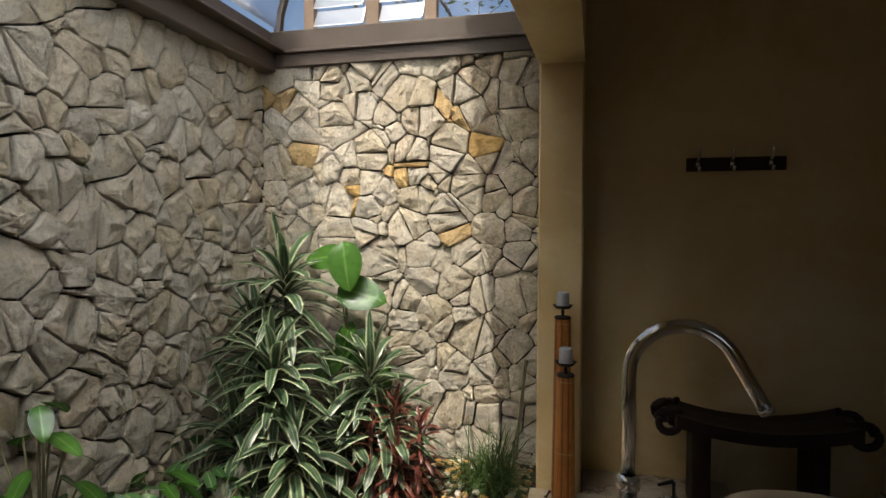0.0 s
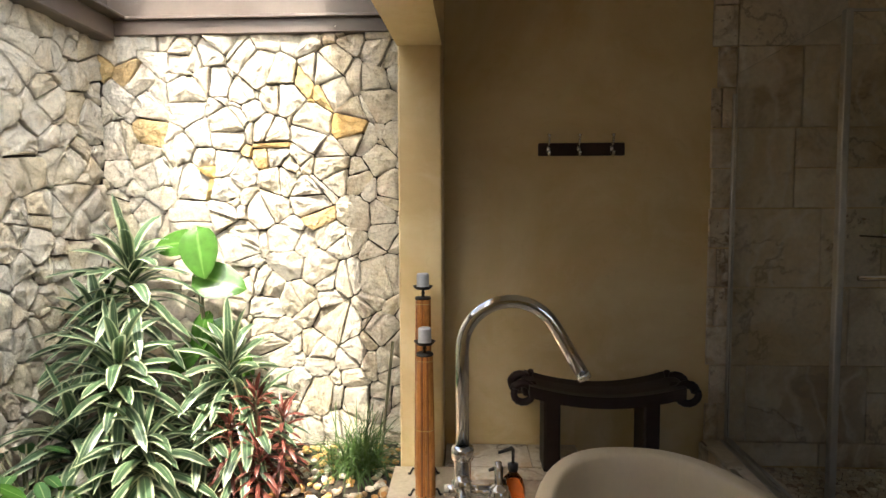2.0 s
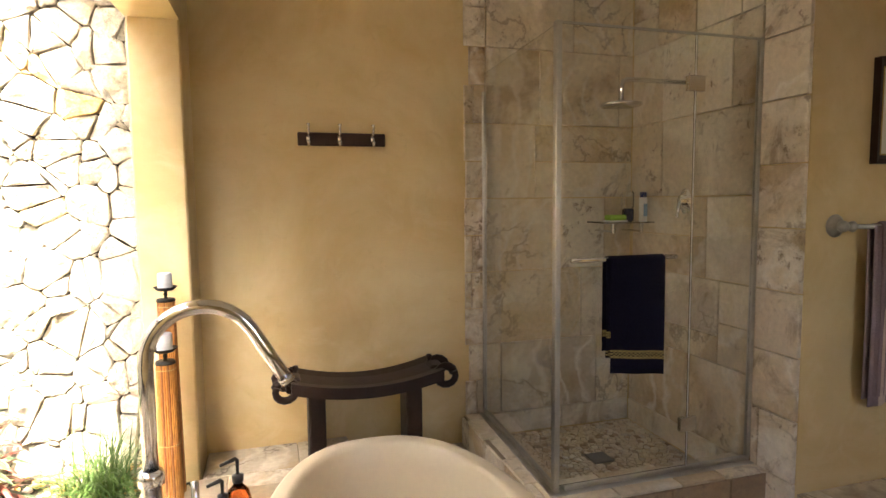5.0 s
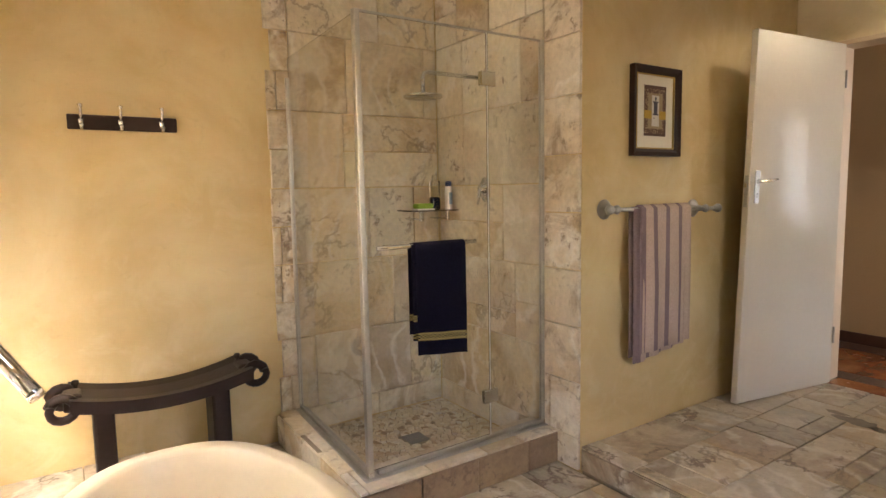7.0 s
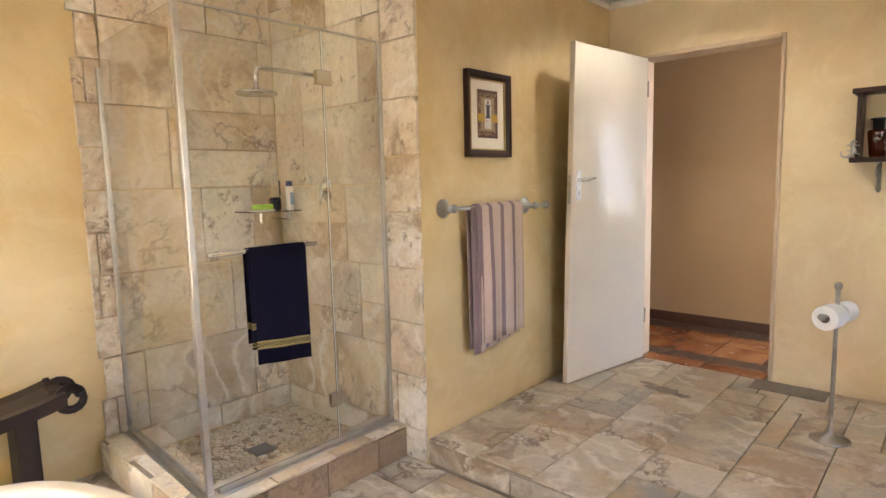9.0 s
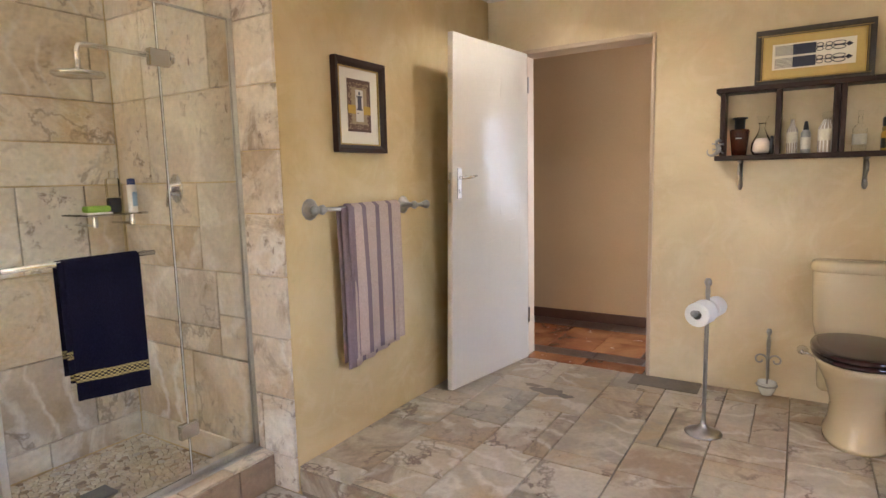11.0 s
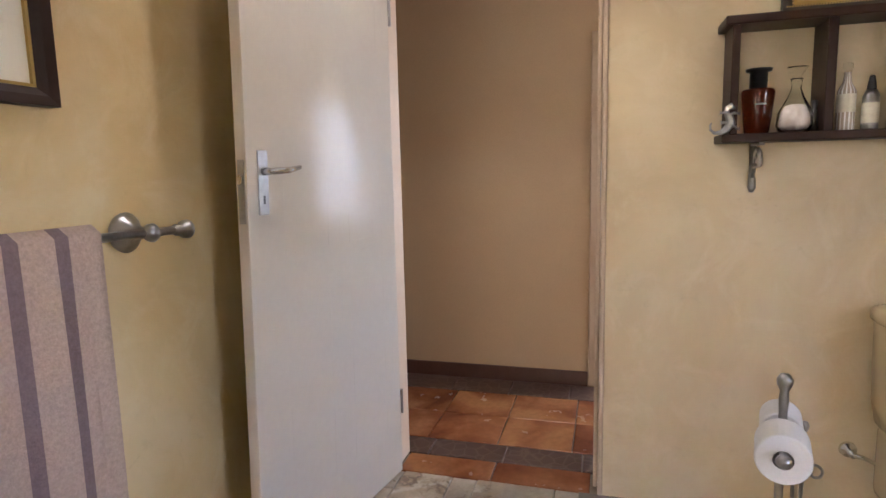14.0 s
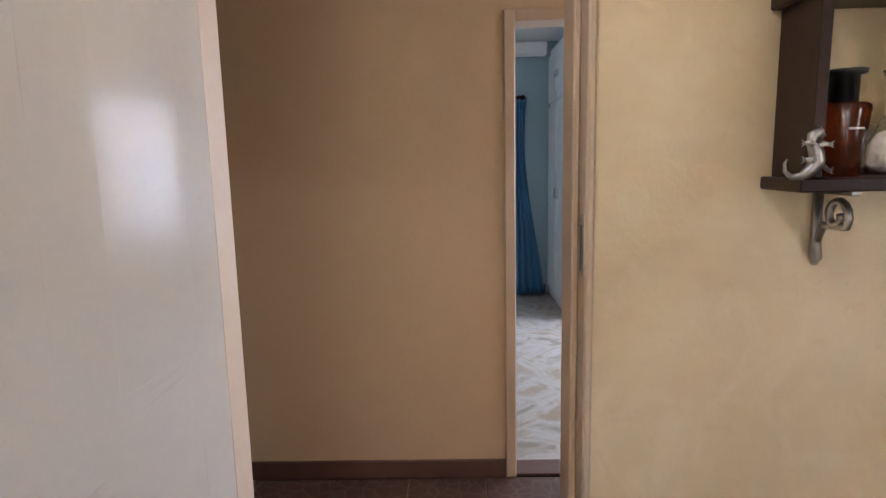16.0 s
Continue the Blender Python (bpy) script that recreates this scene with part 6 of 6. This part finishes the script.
def rounded(poly, rr, most):
    """Cuts the corners of an outline and breaks its long sides."""
    out, n = [], len(poly)
    for k in range(n):
        p, a, b = Vector(poly[k]), Vector(poly[k - 1]), Vector(poly[(k + 1) % n])
        la, lb = (a - p).length, (b - p).length
        ca, cb = min(most * rr.uniform(0.5, 1.3), la * 0.33), min(most * rr.uniform(0.5, 1.3), lb * 0.33)
        q0, q1 = p + (a - p) * (ca / max(la, 1e-5)), p + (b - p) * (cb / max(lb, 1e-5))
        out += [q0, (q0 + q1) * 0.25 + p * 0.5, q1]
        if lb > 0.07:
            mid = (p + b) / 2
            nrm = Vector((-(b - p).y, (b - p).x)).normalized()
            out.append(mid + nrm * rr.uniform(-0.006, 0.006))
    return out


def rough_stone(poly, depth, rr, place, corner=0.014, tilt=0.16, facet=0.008):
    """A quarry-faced stone; place turns (a, b, out) into the world."""
    pts = rounded(poly, rr, corner)
    cx, cy = sum(p[0] for p in pts) / len(pts), sum(p[1] for p in pts) / len(pts)
    ta, tb = rr.uniform(-tilt, tilt), rr.uniform(-tilt, tilt)
    fold, lift = rr.uniform(0, 6.28), rr.uniform(0.0, 0.25)
    ux, uy = math.cos(fold), math.sin(fold)
    seed = Vector((rr.uniform(0, 90), rr.uniform(0, 90), 0))
    bm = bmesh.new()

    def height(x, y, d):
        bump = noise.noise(Vector((x * 22, y * 22, 0)) + seed) * facet * 1.8 + rr.uniform(-0.35, 0.35) * facet
        return max(0.012, d + ta * (x - cx) + tb * (y - cy) - lift * abs(ux * (x - cx) + uy * (y - cy)) + bump)

    def ring(s, d, wob):
        out = []
        for x, y in pts:
            k = s * rr.uniform(1 - wob, 1 + wob)
            px, py = cx + (x - cx) * k, cy + (y - cy) * k
            out.append(bm.verts.new(place(px, py, 0.0 if d == 0 else height(px, py, d))))
        return out
    rings = [ring(1, 0, 0), ring(1.0, depth * 0.78, 0), ring(0.955, depth * 0.96, 0.008), ring(0.66, depth * 1.05, 0.09), ring(0.33, depth * 1.08, 0.15)]
    for a, b in zip(rings, rings[1:]):
        for k in range(len(a)):
            bm.faces.new((a[k - 1], a[k], b[k], b[k - 1]))
    mid = bm.verts.new(place(cx, cy, height(cx, cy, depth * 1.1)))
    for k in range(len(pts)):
        bm.faces.new((rings[-1][k - 1], rings[-1][k], mid))
    bmesh.ops.recalc_face_normals(bm, faces=bm.faces)
    return bm


def by_name(name):
    return bpy.data.objects[name]


def broken(a0, a1, b0, b1, size, seed):
    """Angular stones that fill a rectangle: irregular cells, the long ones broken across."""
    rr = random.Random(seed)
    out = []
    for p in cells(a0, a1, b0, b1, size, seed, 0.55, 1.15, 1.12):
        area = abs(sum(p[i - 1][0] * p[i][1] - p[i][0] * p[i - 1][1] for i in range(len(p)))) / 2
        cx, cy = sum(q[0] for q in p) / len(p), sum(q[1] for q in p) / len(p)
        sxx, syy = sum((q[0] - cx) ** 2 for q in p), sum((q[1] - cy) ** 2 for q in p)
        sxy = sum((q[0] - cx) * (q[1] - cy) for q in p)
        if area > size * size * rr.uniform(1.5, 3.2):
            a = 0.5 * math.atan2(2 * sxy, sxx - syy) + rr.gauss(0, 0.3)
            nx, ny = math.cos(a), math.sin(a)
            c = nx * cx + ny * cy + rr.uniform(-0.2, 0.2) * size
            out += [q for q in (clip(p, s * nx, s * ny, s * c) for s in (1, -1)) if len(q) >= 3]
        else:
            out.append(p)
    return out


OCHRES = [(-2.09, 2.13), (-1.95, 1.72), (-1.19, 1.66), (-1.26, 1.58), (-1.54, 1.42), (-0.74, 1.77), (-0.78, 1.19), (-0.90, 1.26), (-0.88, 1.98), (-1.0, -0.05)]
rr = random.Random(12)
wall = by_name("wall_stone_north")
for poly in broken(STONE_X, -0.25, -0.25, 2.345, 0.112, 5):
    q = shrink(poly, rr.uniform(0.0014, 0.0042))
    if q:
        cx, cy = sum(p[0] for p in q) / len(q), sum(p[1] for p in q) / len(q)
        near = min(math.hypot(cx - a, cy - b) for a, b in OCHRES) < 0.075
        part("stone", rough_stone(q, rr.uniform(0.034, 0.048), rr, lambda a, b, d: (a, STONE_Y + 0.03 - d, b)), M_OCHRE if near else M_STONE, wall)
wall = by_name("wall_stone_west")
for poly in broken(-0.5, STONE_Y + 0.0, -0.25, 2.29, 0.114, 10):
    q = shrink(poly, rr.uniform(0.0025, 0.0062))
    if q:
        part("stone", rough_stone(q, rr.uniform(0.040, 0.060), rr, lambda a, b, d: (STONE_X - 0.03 + d, a, b), 0.010, 0.13, 0.009), M_STONE, wall)

TILES = {}


def tile_mesh(w, h, t, material):
    """A stone slab with worn edges, its back open."""
    key = (round(w, 3), round(h, 3), t, material.name)
    if key not in TILES:
        c = 0.0025
        vs, fs = [], []
        for x0, y0, z in ((0, 0, -t), (0, 0, -c), (c, c, 0)):
            vs += [(-w / 2 + x0, -h / 2 + y0, z), (w / 2 - x0, -h / 2 + y0, z), (w / 2 - x0, h / 2 - y0, z), (-w / 2 + x0, h / 2 - y0, z)]
        for r in (0, 4):
            fs += [(r + k, r + (k + 1) % 4, r + 4 + (k + 1) % 4, r + 4 + k) for k in range(4)]
        fs.append((8, 9, 10, 11))
        me = bpy.data.meshes.new("tile")
        me.from_pydata(vs, [], fs)
        me.materials.append(material)
        TILES[key] = me
    return TILES[key]


def lay(parent, a0, a1, b0, b1, frame_m, material, seed, row=0.41, b_start=None, widths=(0.3, 0.41, 0.5, 0.61), t=0.012, gap=0.003, uneven=0.15, name="tile", split=0.25):
    """Courses of slabs along a, stacked along b, on the plane frame_m (its z outward)."""
    rr = random.Random(seed)
    b = b0 if b_start is None else b_start
    while b < b1 - 0.01:
        lo, hi = max(b, b0), min(b + row, b1)
        b += row
        if hi - lo < 0.02:
            continue
        a = a0 - rr.choice(widths) * rr.random()
        while a < a1 - 0.005:
            w = rr.choice(widths)
            x0, x1 = max(a, a0), min(a + w, a1)
            a += w
            if a1 - x1 < 0.06:
                x1, a = a1, a1
            if x1 - x0 < 0.03:
                continue
            rects = [(x0, x1, lo, hi)]
            if rr.random() < split and hi - lo > 0.25 and x1 - x0 > 0.2:
                if rr.random() < 0.5:
                    k = lo + (hi - lo) * rr.choice((0.33, 0.5, 0.66))
                    rects = [(x0, x1, lo, k), (x0, x1, k, hi)]
                else:
                    k = x0 + (x1 - x0) * rr.choice((0.3, 0.7))
                    rects = [(x0, k, lo, hi), (k, x1, lo, hi)]
            for p0, p1, q0, q1 in rects:
                ob = new(name, tile_mesh(p1 - p0 - 2 * gap, q1 - q0 - 2 * gap, t, material))
                m = frame_m @ pose((p0 + p1) / 2, (q0 + q1) / 2, rr.uniform(-0.0012, 0.0012), rr.uniform(-uneven, uneven), rr.uniform(-uneven, uneven))
                ob.parent = parent
                ob.matrix_basis = (parent.matrix_basis.inverted() if parent.type == "EMPTY" else Matrix()) @ m


def plane(origin, u, v):
    """The frame whose x runs along u, y along v and z outward."""
    u, v = Vector(u), Vector(v)
    w = u.cross(v)
    m = Matrix((u, v, w)).transposed().to_4x4()
    m.translation = origin
    return m


NORTH = plane((0, HOOK_Y - 0.018, 0), (1, 0, 0), (0, 0, 1))
lay(by_name("wall_north"), 1.395, 2.318, -0.10, CEIL, NORTH, M_TILE, 31, 0.41, 1.26 - 0.41 * 4, t=0.018)
lay(by_name("wall_north"), 1.268, 1.393, LOW, CEIL, NORTH, M_RETURN, 32, 0.205, 1.26 - 0.205 * 7, widths=(0.13,), t=0.018, split=0.0)
EASTW = plane((CORNER_X - 0.018, 0, 0), (0, -1, 0), (0, 0, 1))
lay(by_name("wall_north_east"), -3.18, -2.235, -0.10, CEIL, EASTW, M_TILE, 33, 0.41, 1.26 - 0.41 * 4, t=0.018)
lay(by_name("wall_north_east"), -2.232, -TOWEL_Y, LOW, CEIL, EASTW, M_RETURN, 34, 0.27, 1.12 - 0.27 * 5, widths=(0.9,), t=0.018, split=0.0)
FLAT = plane((0, 0, 0), (1, 0, 0), (0, 1, 0))
up = by_name("floor_upper")
lay(up, CORNER_X, DOOR_X - 0.002, SOUTH_Y, TOWEL_Y - 0.003, FLAT, M_FLOOR, 41, 0.31, 0.155 - 0.31 * 6, widths=(0.2, 0.3, 0.4, 0.52), split=0.42, gap=0.0024, uneven=0.35)
lay(up, -TOWEL_Y, -SOUTH_Y, LOW, -0.014, plane((CORNER_X - 0.001, 0, 0), (0, -1, 0), (0, 0, 1)), M_FLOOR, 42, 0.2, LOW, widths=(0.42, 0.5))
M_SLATE = quartzite("dark slate slab", [(0.15, 0.125, 0.10), (0.20, 0.17, 0.13), (0.13, 0.11, 0.09)], 0.5, 0.5, 0.7)
slate = new("dark_slab", tile_mesh(0.185, 0.39, 0.010, M_SLATE))
slate.parent = up
slate.matrix_basis = pose(4.137, 0.80, 0.004)
tagged(slate, "dark brown slate strip in the pale floor")
rs = random.Random(6)
for cx, cy, rx, ry in ((3.69, 1.36, 0.055, 0.12), (3.74, 1.47, 0.03, 0.07), (3.66, 1.24, 0.035, 0.05)):
    bm = bmesh.new()
    bm.faces.new([bm.verts.new((cx + rx * math.cos(k * 0.35) * rs.uniform(0.6, 1.15), cy + ry * math.sin(k * 0.35) * rs.uniform(0.6, 1.15), 0.0032)) for k in range(18)])
    part("hollow", bm, M_SLATE, up, "dark worn hollow in the stone")
LOWF = plane((0, 0, LOW), (1, 0, 0), (0, 1, 0))
fl = by_name("floor")
lay(fl, 0.605, CORNER_X - 0.014, SOUTH_Y, 2.14, LOWF, M_FLOOR, 43, 0.42, -1.5, split=0.3)
lay(fl, 0.605, 1.25, 2.14, HOOK_Y - 0.002, LOWF, M_FLOOR, 44, 0.42, 2.14)
lay(fl, 0.125, 0.60, SOUTH_Y, 2.11, LOWF, M_FLOOR, 45, 0.42, -1.5)
pf = by_name("floor_platform")
lay(pf, -0.338, 0.118, -0.54, 2.118, FLAT, M_FLOOR, 46, 0.41, -0.54)
lay(pf, -0.338, 0.598, 2.122, 2.91, FLAT, M_FLOOR, 47, 0.395, 2.122)
lay(pf, -0.095, 0.598, 2.912, HOOK_Y - 0.003, FLAT, M_FLOOR, 48, 0.3, 2.912)
lay(kerb, 1.240, 2.316, 2.13, 2.335, plane((0, 0, 0.047), (1, 0, 0), (0, 1, 0)), M_TILE, 51, 0.22, 2.13, widths=(0.22, 0.3), split=0.0)
lay(kerb, 1.240, 1.41, 2.34, 3.18, plane((0, 0, 0.047), (1, 0, 0), (0, 1, 0)), M_TILE, 52, 0.25, 2.34, widths=(0.17,), split=0.0)
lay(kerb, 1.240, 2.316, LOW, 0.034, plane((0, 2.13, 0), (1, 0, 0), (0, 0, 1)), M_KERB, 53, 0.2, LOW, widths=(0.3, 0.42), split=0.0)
lay(kerb, -3.18, -2.13, LOW, 0.034, plane((1.240, 0, 0), (0, -1, 0), (0, 0, 1)), M_TILE, 54, 0.2, LOW, widths=(0.3, 0.25), split=0.0)
hf = by_name("hall_floor")

def lay_rect(parent, xs, ys, z, material, name="tile", t=0.010, gap=0.002):
    for x0, x1 in zip(xs, xs[1:]):
        for y0, y1 in zip(ys, ys[1:]):
            ob = new(name, tile_mesh(x1 - x0 - 2 * gap, y1 - y0 - 2 * gap, t, material))
            ob.parent = parent
            ob.matrix_basis = pose((x0 + x1) / 2, (y0 + y1) / 2, z)


grid = [1.04 + 0.333 * k for k in range(-7, 9)]
lay_rect(hf, [DOOR_X + 0.002, 4.393], [0.954, 1.345, 1.736], 0.0, M_TERRA)
lay_rect(hf, [4.395, 4.55], [y - 0.05 for y in grid], 0.0, M_BORDER)
lay_rect(hf, [4.553, 4.853, 5.155], grid, 0.0, M_TERRA)
lay_rect(hf, [5.158, 5.372], [y + 0.05 for y in grid], 0.0, M_BORDER)

# chips of the shower floor, joined
n = Nodes("stone chip mosaic", 0.5)
v = n.place(False)
c = n.ramp(n.rand(True), [(0.0, (0.74, 0.64, 0.46)), (0.35, (0.64, 0.53, 0.36)), (0.6, (0.78, 0.70, 0.55)), (0.88, (0.56, 0.42, 0.27)), (0.95, (0.30, 0.20, 0.12)), (1.0, (0.76, 0.70, 0.60))])
M_CHIP = n.done(n.mix(1.0, c, n.ramp(n.noise(v, 50.0), [(0.3, (0.75,) * 3), (0.7, (1.0,) * 3)]), "MULTIPLY"))
vv, ff = [], []
rr = random.Random(3)
for poly in cells(1.412, 2.316, 2.34, 3.178, 0.027, 17, weight=0.5):
    cx, cy = sum(p[0] for p in poly) / len(poly), sum(p[1] for p in poly) / len(poly)
    if abs(cx - 1.85) < 0.062 and abs(cy - 2.74) < 0.062:
        continue
    q = shrink(poly, 0.002)
    if not q:
        continue
    s, nn = len(vv), len(q)
    h = -0.101 + rr.uniform(0, 0.0015)
    vv += [(x, y, -0.107) for x, y in q] + [(cx + (x - cx) * 0.9, cy + (y - cy) * 0.9, h) for x, y in q]
    ff += [[s + k, s + (k + 1) % nn, s + nn + (k + 1) % nn, s + nn + k] for k in range(nn)] + [[s + nn + k for k in range(nn)]]
me = bpy.data.meshes.new("chips")
me.from_pydata(vv, [], ff)
me.materials.append(M_CHIP)
ob = new("chips", me)
ob.parent = bedding
tagged(ob, kind="stuff")
